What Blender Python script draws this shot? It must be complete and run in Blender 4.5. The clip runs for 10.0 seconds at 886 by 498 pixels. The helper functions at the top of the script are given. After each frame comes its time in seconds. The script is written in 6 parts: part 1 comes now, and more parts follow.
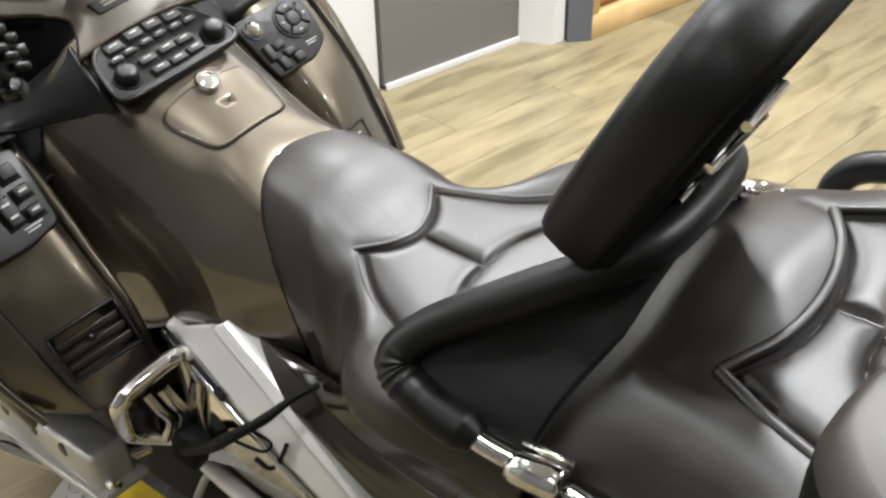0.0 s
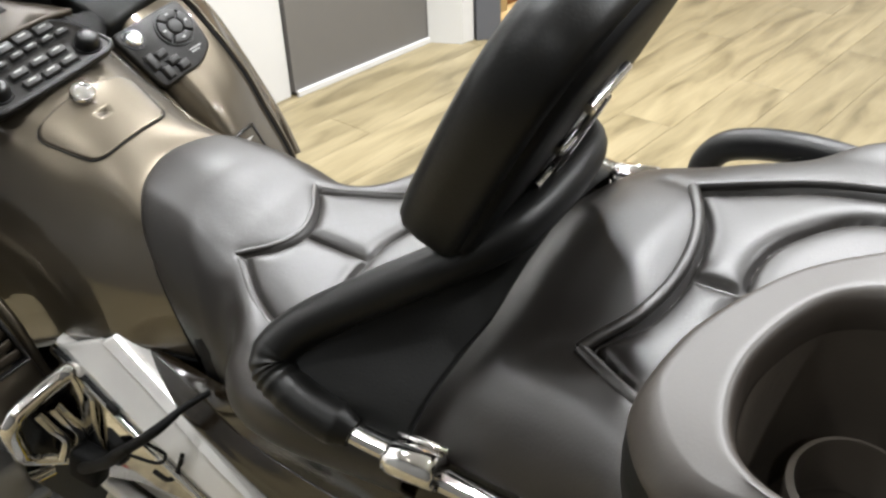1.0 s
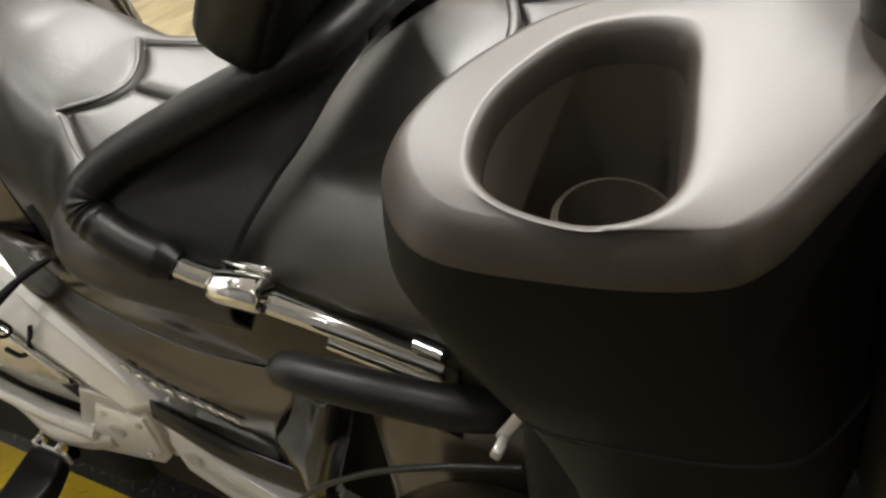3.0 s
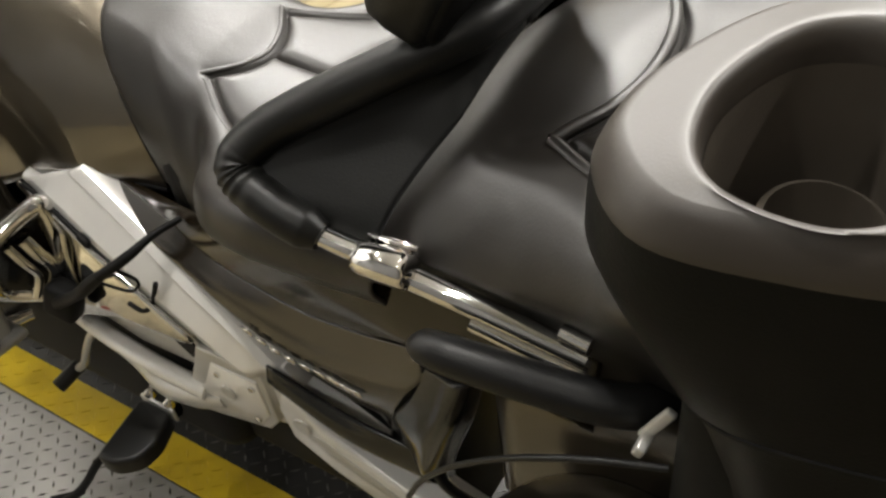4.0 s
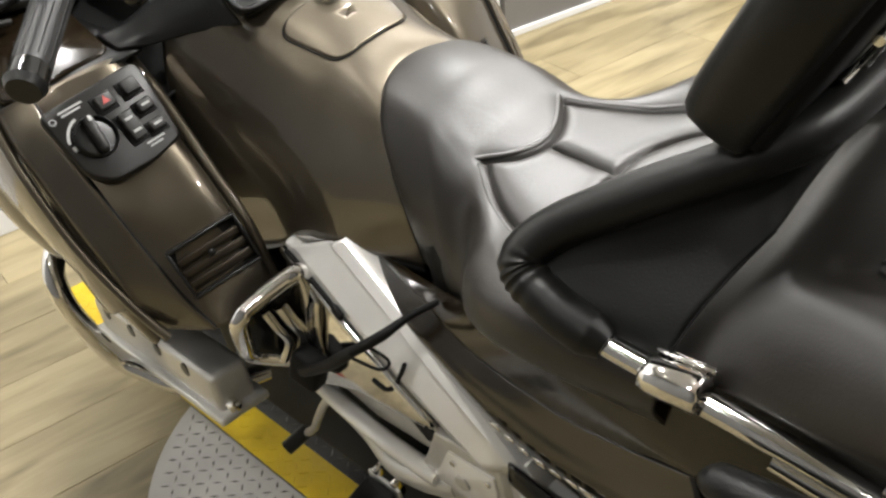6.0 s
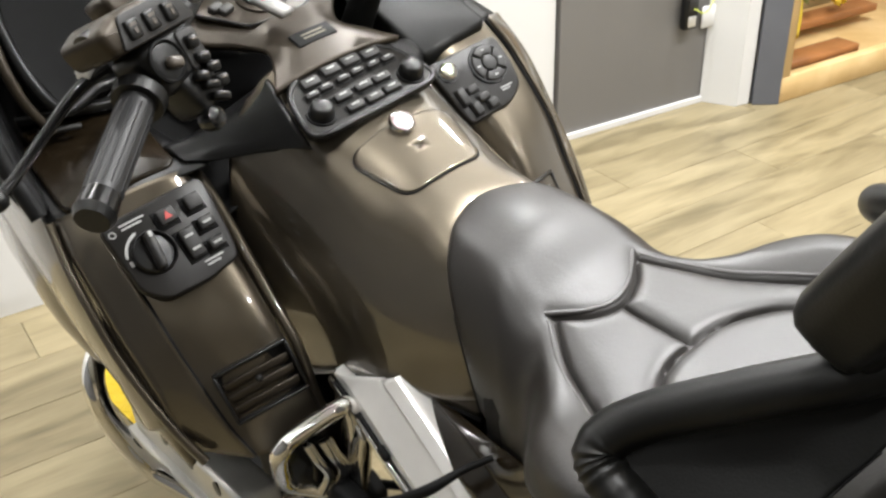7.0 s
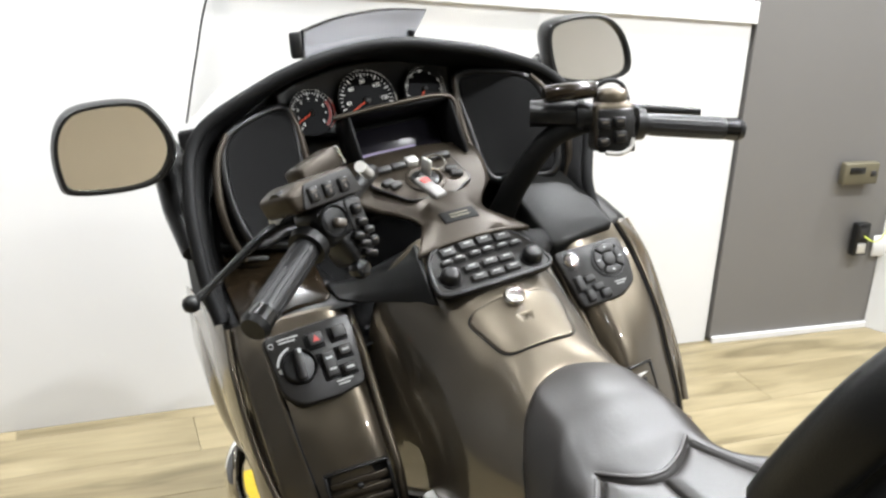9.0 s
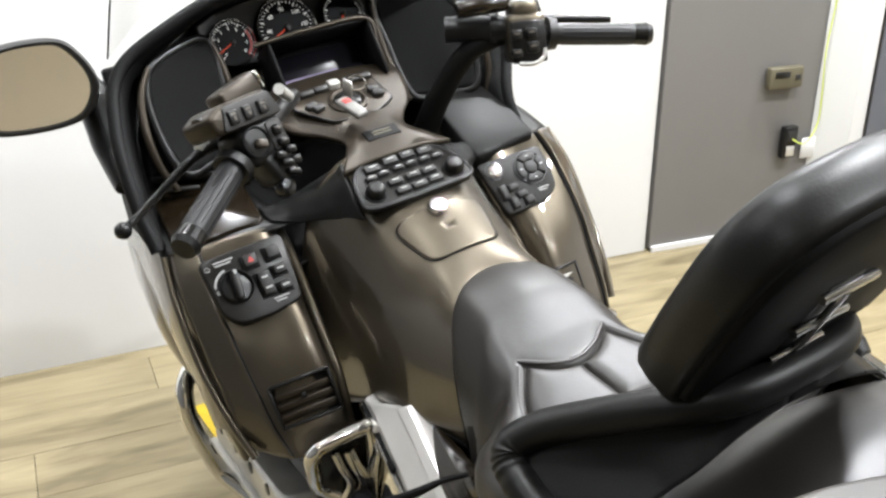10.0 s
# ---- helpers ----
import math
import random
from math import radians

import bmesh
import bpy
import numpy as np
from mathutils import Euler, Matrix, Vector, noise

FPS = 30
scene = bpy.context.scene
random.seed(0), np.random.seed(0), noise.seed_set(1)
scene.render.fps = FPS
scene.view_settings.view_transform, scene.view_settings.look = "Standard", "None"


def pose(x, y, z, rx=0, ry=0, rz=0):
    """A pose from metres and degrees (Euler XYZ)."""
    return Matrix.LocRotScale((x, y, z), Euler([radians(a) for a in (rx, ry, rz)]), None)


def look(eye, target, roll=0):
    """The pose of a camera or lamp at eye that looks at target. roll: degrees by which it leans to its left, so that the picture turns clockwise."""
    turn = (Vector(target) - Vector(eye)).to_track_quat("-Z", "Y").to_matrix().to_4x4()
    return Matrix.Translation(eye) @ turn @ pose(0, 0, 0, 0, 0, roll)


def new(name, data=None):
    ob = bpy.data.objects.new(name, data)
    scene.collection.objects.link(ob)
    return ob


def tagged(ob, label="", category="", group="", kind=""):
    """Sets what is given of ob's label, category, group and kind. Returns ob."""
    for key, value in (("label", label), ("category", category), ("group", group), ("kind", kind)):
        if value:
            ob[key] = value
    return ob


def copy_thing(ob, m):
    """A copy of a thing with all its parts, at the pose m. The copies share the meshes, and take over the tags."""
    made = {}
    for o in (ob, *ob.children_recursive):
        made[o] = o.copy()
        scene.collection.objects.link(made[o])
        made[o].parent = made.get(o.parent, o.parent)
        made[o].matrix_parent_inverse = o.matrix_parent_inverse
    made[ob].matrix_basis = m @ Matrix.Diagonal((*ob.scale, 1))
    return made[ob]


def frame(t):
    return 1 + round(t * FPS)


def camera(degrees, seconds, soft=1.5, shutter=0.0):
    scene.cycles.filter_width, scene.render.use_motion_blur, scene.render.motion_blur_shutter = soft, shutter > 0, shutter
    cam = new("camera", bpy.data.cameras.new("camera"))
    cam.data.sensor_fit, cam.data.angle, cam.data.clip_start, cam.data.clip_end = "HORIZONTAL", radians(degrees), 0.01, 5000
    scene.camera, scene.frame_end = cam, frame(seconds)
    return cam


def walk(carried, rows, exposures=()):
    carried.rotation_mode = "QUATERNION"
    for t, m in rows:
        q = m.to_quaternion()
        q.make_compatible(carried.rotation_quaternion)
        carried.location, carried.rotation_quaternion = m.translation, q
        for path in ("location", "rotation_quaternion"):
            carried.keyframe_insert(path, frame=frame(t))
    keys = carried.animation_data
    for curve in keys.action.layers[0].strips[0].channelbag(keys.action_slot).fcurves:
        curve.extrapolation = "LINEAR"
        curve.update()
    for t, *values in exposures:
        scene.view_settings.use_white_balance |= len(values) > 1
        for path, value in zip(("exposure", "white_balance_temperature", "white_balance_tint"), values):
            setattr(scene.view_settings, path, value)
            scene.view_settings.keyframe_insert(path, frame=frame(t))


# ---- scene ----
LEAN = 7.0                                   # the bike leans on its side stand
LEANED = pose(0, 0, 0, 0, -LEAN, 0)
cam = camera(49.6, 10.0, soft=2.6)
PATH = [
    (0, (-0.586, 0.082, 1.409), (0.574, 1.128, 0.16), -7.2),
    (0.5, (-0.558, 0.038, 1.407), (0.729, 0.934, 0.165), -6.3),
    (1, (-0.562, 0.029, 1.401), (0.676, 0.973, 0.145), -7.6),
    (1.5, (-0.567, 0.028, 1.397), (0.638, 0.989, 0.123), -8.3),
    (2, (-0.567, 0.023, 1.392), (0.642, 0.959, 0.103), -7.9),
    (2.5, (-0.565, -0.04, 1.342), (0.629, 0.751, -0.054), -8.8),
    (2.7, (-0.558, -0.056, 1.334), (0.649, 0.665, -0.088), -8.5),
    (3.8, (-0.581, -0.002, 1.338), (0.542, 0.839, -0.088), -8.9),
    (4, (-0.587, 0.006, 1.335), (0.525, 0.858, -0.092), -8.3),
    (4.5, (-0.6, 0.014, 1.33), (0.503, 0.875, -0.099), -7.6),
    (5, (-0.598, 0.035, 1.324), (0.43, 0.962, -0.12), -9.3),
    (5.5, (-0.586, 0.057, 1.325), (0.377, 1.134, -0.058), -12.1),
    (5.7, (-0.595, 0.064, 1.329), (0.336, 1.249, 0.014), -13.3),
    (6.8, (-0.589, 0.181, 1.366), (0.505, 1.369, 0.186), -8.3),
    (7, (-0.566, 0.17, 1.375), (0.441, 1.472, 0.24), -8.3),
    (7.5, (-0.486, 0.07, 1.378), (0.157, 1.676, 0.374), -6.9),
    (8, (-0.497, 0.011, 1.416), (0.194, 1.672, 0.543), -5.2),
    (8.5, (-0.575, -0.039, 1.462), (0.227, 1.623, 0.691), -4.7),
    (9, (-0.597, -0.046, 1.465), (0.225, 1.596, 0.671), -4.0),
    (9.5, (-0.596, -0.069, 1.47), (0.265, 1.55, 0.672), -5.4),
    (10, (-0.593, -0.124, 1.455), (0.269, 1.428, 0.535), -6.8),
]
walk(cam, [(t, LEANED @ look(eye, target, roll)) for t, eye, target, roll in PATH],
     [(0, -0.06, 6500, 10), (0.5, 0.0, 6500, 10), (2, -0.05, 6500, 10), (2.5, -0.08, 7000, 10), (3.8, 0.0, 7050, 10), (5, 0.03, 7000, 10), (5.5, 0.05, 6950, 10), (7, 0.0, 6650, 10), (7.5, 0.13, 6800, 10), (8, 0.13, 6400, 10), (10, 0.05, 6400, 10)])

# ---- light ----
ROOM = pose(0, 0, 0, 0, 0, -8.1)             # the room's own axes
world = bpy.data.worlds.new("world")
scene.world = world
world.use_nodes = True
world.node_tree.nodes["Background"].inputs[0].default_value = (0.9, 0.93, 1.0, 1)
world.node_tree.nodes["Background"].inputs[1].default_value = 0.03
scene.view_settings.exposure = 0.0

# ---- materials ----
def material(name, base, rough=0.5, metal=0.0, coat=0.0, spec=0.5, grain=0.0, grain_scale=300.0, var=0.0, var_scale=6.0,
             second=None, emit=None, power=0.0, sheen=0.0, rough_var=0.0, coat_rough=0.04):
    m = bpy.data.materials.new(name)
    m.use_nodes = True
    nt = m.node_tree
    b = nt.nodes["Principled BSDF"]
    b.inputs["Base Color"].default_value = (*base, 1)
    b.inputs["Roughness"].default_value = rough
    b.inputs["Metallic"].default_value = metal
    b.inputs["Coat Weight"].default_value = coat
    b.inputs["Coat Roughness"].default_value = coat_rough
    b.inputs["Specular IOR Level"].default_value = spec
    b.inputs["Sheen Weight"].default_value = sheen
    tc = nt.nodes.new("ShaderNodeTexCoord")
    if emit:
        b.inputs["Emission Color"].default_value = (*emit, 1)
        b.inputs["Emission Strength"].default_value = power
    if var > 0 or second:
        n = nt.nodes.new("ShaderNodeTexNoise")
        n.inputs["Scale"].default_value = var_scale
        n.inputs["Detail"].default_value = 6
        nt.links.new(tc.outputs["Object"], n.inputs["Vector"])
        r = nt.nodes.new("ShaderNodeValToRGB")
        r.color_ramp.elements[0].position, r.color_ramp.elements[1].position = 0.3, 0.7
        lo = second or [c * (1 - var) for c in base]
        hi = base if second else [min(1, c * (1 + var)) for c in base]
        r.color_ramp.elements[0].color, r.color_ramp.elements[1].color = (*lo, 1), (*hi, 1)
        nt.links.new(n.outputs["Fac"], r.inputs[0])
        nt.links.new(r.outputs[0], b.inputs["Base Color"])
        if rough_var > 0:
            mr = nt.nodes.new("ShaderNodeMapRange")
            mr.inputs[3].default_value, mr.inputs[4].default_value = rough - rough_var, rough + rough_var
            nt.links.new(n.outputs["Fac"], mr.inputs[0])
            nt.links.new(mr.outputs[0], b.inputs["Roughness"])
    if grain > 0:
        g = nt.nodes.new("ShaderNodeTexNoise")
        g.inputs["Scale"].default_value = grain_scale
        g.inputs["Detail"].default_value = 4
        nt.links.new(tc.outputs["Object"], g.inputs["Vector"])
        bump = nt.nodes.new("ShaderNodeBump")
        bump.inputs["Strength"].default_value = grain
        bump.inputs["Distance"].default_value = 0.001
        nt.links.new(g.outputs["Fac"], bump.inputs["Height"])
        nt.links.new(bump.outputs[0], b.inputs["Normal"])
    return m


def flake_paint(name, base):
    m = material(name, base, rough=0.36, metal=0.82, coat=1.0, var=0.06, var_scale=4.0, coat_rough=0.025)
    nt = m.node_tree
    b = nt.nodes["Principled BSDF"]
    b.inputs["Coat IOR"].default_value = 1.6
    tc = nt.nodes["Texture Coordinate"]
    v = nt.nodes.new("ShaderNodeTexVoronoi")
    v.inputs["Scale"].default_value = 1400
    nt.links.new(tc.outputs["Object"], v.inputs["Vector"])
    bump = nt.nodes.new("ShaderNodeBump")
    bump.inputs["Strength"].default_value = 0.08
    bump.inputs["Distance"].default_value = 0.0004
    nt.links.new(v.outputs["Distance"], bump.inputs["Height"])
    nt.links.new(bump.outputs[0], b.inputs["Normal"])
    return m


def glass(name, tint, rough=0.0, ior=1.45):
    m = bpy.data.materials.new(name)
    m.use_nodes = True
    b = m.node_tree.nodes["Principled BSDF"]
    b.inputs["Base Color"].default_value = (*tint, 1)
    b.inputs["Roughness"].default_value = rough
    b.inputs["Transmission Weight"].default_value = 1.0
    b.inputs["IOR"].default_value = ior
    return m


def wood_floor(name):
    """Vinyl oak planks: each plank its own tone, long grain, pale and dark streaks."""
    m = bpy.data.materials.new(name)
    m.use_nodes = True
    nt = m.node_tree
    L = nt.links.new
    b = nt.nodes["Principled BSDF"]
    tc = nt.nodes.new("ShaderNodeTexCoord")
    info = nt.nodes.new("ShaderNodeObjectInfo")
    shift = nt.nodes.new("ShaderNodeVectorMath")
    shift.operation = "MULTIPLY_ADD"
    cx = nt.nodes.new("ShaderNodeCombineXYZ")
    L(info.outputs["Random"], cx.inputs[0]), L(info.outputs["Random"], cx.inputs[1])
    L(cx.outputs[0], shift.inputs[0])
    shift.inputs[1].default_value = (37, 91, 0)
    L(tc.outputs["Object"], shift.inputs[2])
    def streak(sx, sy, detail, dist):
        mp = nt.nodes.new("ShaderNodeMapping")
        mp.inputs["Scale"].default_value = (sx, sy, 1)
        L(shift.outputs[0], mp.inputs["Vector"])
        n = nt.nodes.new("ShaderNodeTexNoise")
        n.inputs["Scale"].default_value = 1.0
        n.inputs["Detail"].default_value = detail
        n.inputs["Distortion"].default_value = dist
        L(mp.outputs[0], n.inputs["Vector"])
        return n
    a, f = streak(2.8, 15, 8, 0.7), streak(9, 120, 4, 0.4)
    ramp = nt.nodes.new("ShaderNodeValToRGB")
    e = ramp.color_ramp.elements
    e[0].position, e[0].color = 0.29, (0.134, 0.107, 0.057, 1)
    e[1].position, e[1].color = 0.70, (0.316, 0.262, 0.156, 1)
    mid = e.new(0.48)
    mid.color = (0.237, 0.194, 0.110, 1)
    L(a.outputs["Fac"], ramp.inputs[0])
    fine = nt.nodes.new("ShaderNodeMapRange")
    fine.inputs[3].default_value, fine.inputs[4].default_value = 0.86, 1.12
    L(f.outputs["Fac"], fine.inputs[0])
    tone = nt.nodes.new("ShaderNodeMapRange")
    tone.inputs[3].default_value, tone.inputs[4].default_value = 0.88, 1.08
    L(info.outputs["Random"], tone.inputs[0])
    mul = nt.nodes.new("ShaderNodeMath")
    mul.operation = "MULTIPLY"
    L(fine.outputs[0], mul.inputs[0]), L(tone.outputs[0], mul.inputs[1])
    sc = nt.nodes.new("ShaderNodeVectorMath")
    sc.operation = "SCALE"
    L(ramp.outputs[0], sc.inputs[0]), L(mul.outputs[0], sc.inputs["Scale"])
    L(sc.outputs[0], b.inputs["Base Color"])
    b.inputs["Roughness"].default_value = 0.42
    bump = nt.nodes.new("ShaderNodeBump")
    bump.inputs["Strength"].default_value, bump.inputs["Distance"].default_value = 0.25, 0.001
    L(f.outputs["Fac"], bump.inputs["Height"]), L(bump.outputs[0], b.inputs["Normal"])
    return m


def leather(name, base, rough=0.52, spec=1.0):
    """Soft hide: fine grain over shallow, wandering creases."""
    m = material(name, base, rough=rough, spec=spec, var=0.2, var_scale=9, rough_var=0.06)
    nt = m.node_tree
    b = nt.nodes["Principled BSDF"]
    tc = nt.nodes["Texture Coordinate"]
    fine, wide = nt.nodes.new("ShaderNodeTexNoise"), nt.nodes.new("ShaderNodeTexNoise")
    fine.inputs["Scale"].default_value, fine.inputs["Detail"].default_value = 420, 4
    wide.inputs["Scale"].default_value, wide.inputs["Detail"].default_value, wide.inputs["Distortion"].default_value = 19, 3, 0.8
    b1, b2 = nt.nodes.new("ShaderNodeBump"), nt.nodes.new("ShaderNodeBump")
    b1.inputs["Strength"].default_value, b1.inputs["Distance"].default_value = 0.12, 0.004
    b2.inputs["Strength"].default_value, b2.inputs["Distance"].default_value = 0.2, 0.001
    for n, bu in ((wide, b1), (fine, b2)):
        nt.links.new(tc.outputs["Object"], n.inputs["Vector"])
        nt.links.new(n.outputs["Fac"], bu.inputs["Height"])
    nt.links.new(b1.outputs[0], b2.inputs["Normal"])
    nt.links.new(b2.outputs[0], b.inputs["Normal"])
    return m


BRONZE = flake_paint("bronze_paint", (0.100, 0.084, 0.061))
LEATHER = leather("black_leather", (0.0105, 0.0083, 0.0063), 0.425, 0.70)
WRAP = leather("wrapped_black_leather", (0.006, 0.006, 0.0055), 0.40, 0.38)
APRON = material("black_vinyl", (0.008, 0.0082, 0.0075), spec=0.2, rough=0.46, grain=0.25, grain_scale=500, var=0.15, var_scale=8)
BLACK = material("black_plastic", (0.006, 0.006, 0.006), spec=0.4, rough=0.32, grain=0.15, grain_scale=700, var=0.2, var_scale=12)
GLOSS = material("gloss_black", (0.004, 0.004, 0.004), rough=0.18, spec=0.35, coat=0.25, var=0.2, var_scale=12)
MATTE = material("matte_black", (0.005, 0.005, 0.005), spec=0.18, rough=0.6, grain=0.2, grain_scale=500, var=0.2, var_scale=10)
GRILLE = material("speaker_cloth", (0.006, 0.006, 0.006), spec=0.15, rough=0.75, grain=0.8, grain_scale=900)
RUBBER = material("rubber", (0.007, 0.007, 0.007), spec=0.36, rough=0.38, grain=0.3, grain_scale=500)
GRIP = material("grip_rubber", (0.014, 0.014, 0.0145), spec=0.36, rough=0.40, grain=0.1, grain_scale=300)
CHROME = material("chrome", (0.82, 0.81, 0.79), rough=0.07, metal=1.0, var=0.04, var_scale=20)
SATIN = material("brushed_aluminium", (0.58, 0.57, 0.54), rough=0.32, metal=0.5, var=0.1, var_scale=12, grain=0.15, grain_scale=300, rough_var=0.06)
SILVER = material("silver_paint", (0.80, 0.785, 0.75), rough=0.30, metal=0.3, coat=0.4, var=0.08, var_scale=10)
KEYGREY = material("key_grey", (0.026, 0.025, 0.024), spec=0.3, rough=0.45, grain=0.1, grain_scale=600)
PANEL = material("panel_dark_grey", (0.010, 0.009, 0.008), spec=0.25, rough=0.34, grain=0.2, grain_scale=700, var=0.1, var_scale=15)
POD = material("grey_grained_vinyl", (0.030, 0.0235, 0.0175), rough=0.46, spec=0.7, grain=0.07, grain_scale=700, var=0.1, var_scale=9)
MIRROR = material("mirror_glass", (0.86, 0.84, 0.78), rough=0.01, metal=1.0)
WHITE_MARK = material("white_print", (0.36, 0.36, 0.35), rough=0.5)
RED = material("red_print", (0.38, 0.025, 0.018), rough=0.4)
ORANGE = material("needle_red", (0.75, 0.08, 0.03), rough=0.4, emit=(1.0, 0.12, 0.05), power=0.25)
# glow added to brighten the print in the hood's shade
GAUGE_MARK = material("print_with_added_glow", (0.8, 0.8, 0.78), rough=0.5, emit=(1.0, 0.97, 0.9), power=0.35)
FACE = material("gauge_face", (0.004, 0.004, 0.005), rough=0.4, spec=0.08)
FOB = material("pale_grey_plastic", (0.13, 0.125, 0.115), rough=0.4, var=0.1, var_scale=60)
# true colour of lid and reservoir; on the flank panels, bronze painted as shaded
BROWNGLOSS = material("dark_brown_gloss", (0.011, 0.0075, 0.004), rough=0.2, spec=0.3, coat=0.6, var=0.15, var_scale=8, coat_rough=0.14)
TRIM = material("satin_bronze_trim", (0.038, 0.030, 0.021), rough=0.36, metal=0.5, var=0.1, var_scale=10, grain=0.1, grain_scale=700)
POCKET = material("pocket_liner", (0.080, 0.068, 0.055), rough=0.38, grain=0.15, grain_scale=400, var=0.15, var_scale=10)
SCREEN = material("display_glass", (0.010, 0.009, 0.013), rough=0.3, spec=0.3)
CLEAR = glass("clear_screen", (0.97, 0.98, 0.98))
SMOKE = glass("smoked_plastic", (0.42, 0.43, 0.48), rough=0.05)
PURPLE = material("display_strip", (0.05, 0.038, 0.07), rough=0.4, emit=(0.30, 0.22, 0.5), power=0.26)
YELLOW = material("yellow_paint", (0.74, 0.53, 0.02), rough=0.45, second=(0.54, 0.37, 0.02), var_scale=14, grain=0.3, grain_scale=150)
STEEL = material("galvanised_plate", (0.42, 0.41, 0.39), rough=0.36, metal=0.4, second=(0.29, 0.285, 0.27), var_scale=9, grain=0.2, grain_scale=200, rough_var=0.1)
DARKSTEEL = material("black_plate", (0.045, 0.044, 0.042), rough=0.4, metal=0.2, second=(0.018, 0.018, 0.018), var_scale=12)
TREADSTEEL = material("bright_tread", (0.56, 0.55, 0.52), rough=0.22, metal=0.75, second=(0.40, 0.39, 0.37), var_scale=30)
# pale tone holds wear and also the bars' glint, put into the colour
WORNGLINT = material("worn_glint_tread", (0.20, 0.20, 0.19), rough=0.35, metal=0.5, second=(0.03, 0.03, 0.03), var_scale=25)
BASEBLACK = material("dull_black_base", (0.005, 0.005, 0.0046), rough=0.52, spec=0.13, grain=0.2, grain_scale=500)
WALLWHITE = material("white_wall_paint", (0.635, 0.632, 0.625), rough=0.6, var=0.02, var_scale=2.5, grain=0.12, grain_scale=180)
WALLGREY = material("grey_wall_paint", (0.148, 0.142, 0.135), rough=0.42, var=0.03, var_scale=2.0, grain=0.12, grain_scale=180)
WALLPALE = material("pale_wall_paint", (0.62, 0.62, 0.61), rough=0.6, var=0.03, var_scale=2.0, grain=0.12, grain_scale=180)
WALLWEST = material("unseen_dark_wall", (0.11, 0.11, 0.11), rough=0.65, var=0.04, var_scale=1.5, grain=0.1, grain_scale=150)
WALLCREAM = material("cream_wall_paint", (0.66, 0.58, 0.44), rough=0.65, var=0.03, var_scale=1.5, grain=0.1, grain_scale=150)
POSTGREY = material("slate_post_paint", (0.10, 0.105, 0.12), rough=0.5, var=0.06, var_scale=8)
CEIL = material("ceiling_paint", (0.36, 0.355, 0.34), rough=0.8, var=0.03, var_scale=2)
PINE = material("pine_board", (0.66, 0.47, 0.23), rough=0.55, second=(0.52, 0.34, 0.14), var_scale=7, grain=0.15, grain_scale=120)
BROWNBOARD = material("brown_board", (0.30, 0.12, 0.035), rough=0.6, var=0.2, var_scale=8)
CLOTH = material("yellow_cloth", (0.70, 0.52, 0.05), rough=0.85, var=0.15, var_scale=15)
GREENCLOTH = material("green_cloth", (0.24, 0.26, 0.08), rough=0.85, var=0.2, var_scale=15)
CABLE = material("lime_cable", (0.55, 0.62, 0.10), rough=0.45)
BEIGE = material("beige_plastic", (0.10, 0.088, 0.055), rough=0.5)
LAMP = material("lamp_lens", (0.9, 0.9, 0.9), rough=0.5, emit=(1.0, 0.95, 0.86), power=6.0)
FLOORMAT = wood_floor("oak_plank")

# ---- mesh helpers ----
from mathutils.bvhtree import BVHTree

V = Vector


def cr(pts, n, closed=False):
    """n points along a smooth curve through the control points."""
    p = np.array([tuple(q) for q in pts], float)
    k = len(p)
    out = []
    span = k if closed else k - 1
    for t in np.linspace(0, span, n, endpoint=not closed):
        i = min(int(t), span - 1)
        f = t - i
        if closed:
            a, b, c, d = p[(i - 1) % k], p[i % k], p[(i + 1) % k], p[(i + 2) % k]
        else:
            b, c = p[i], p[i + 1]
            a = p[i - 1] if i > 0 else 2 * b - c
            d = p[i + 2] if i + 2 < k else 2 * c - b
        out.append(0.5 * (2 * b + (c - a) * f + (2 * a - 5 * b + 4 * c - d) * f * f + (3 * b - a - 3 * c + d) * f ** 3))
    return np.array(out)


def surf(curves, nu, nv):
    """A grid (nv, nu, 3) through control curves, smooth both ways."""
    rows = np.array([cr(c, nu) for c in curves])
    return np.stack([cr(rows[:, i], nv) for i in range(nu)], axis=1)


def grid_bm(g, loop_u=False, loop_v=False, cap=False):
    bm = bmesh.new()
    nv, nu = g.shape[:2]
    vs = [[bm.verts.new(tuple(g[j, i])) for i in range(nu)] for j in range(nv)]
    for j in range(nv if loop_v else nv - 1):
        for i in range(nu if loop_u else nu - 1):
            bm.faces.new((vs[j][i], vs[j][(i + 1) % nu], vs[(j + 1) % nv][(i + 1) % nu], vs[(j + 1) % nv][i]))
    if cap and loop_u:
        bm.faces.new(vs[0][::-1])
        bm.faces.new(vs[-1])
    return bm


def tube_bm(pts, r, n=14, samples=40, closed=False, bm=None):
    c = cr(pts, samples, closed)
    rad = np.interp(np.linspace(0, 1, samples), np.linspace(0, 1, len(r)), r) if isinstance(r, (list, tuple)) else [r] * samples
    up, rows = V((0.13, 0.21, 0.97)), []
    for i in range(samples):
        a, b = c[i - 1 if (i > 0 or closed) else 0], c[(i + 1) % samples if (i + 1 < samples or closed) else i]
        t = V(b - a).normalized()
        x = (up - t * up.dot(t)).normalized()
        y = t.cross(x)
        up = x
        rows.append([c[i] + np.array(x * math.cos(q) + y * math.sin(q)) * rad[i] for q in np.linspace(0, 2 * math.pi, n, endpoint=False)])
    got = grid_bm(np.array(rows), loop_u=True, loop_v=closed, cap=not closed)
    return got


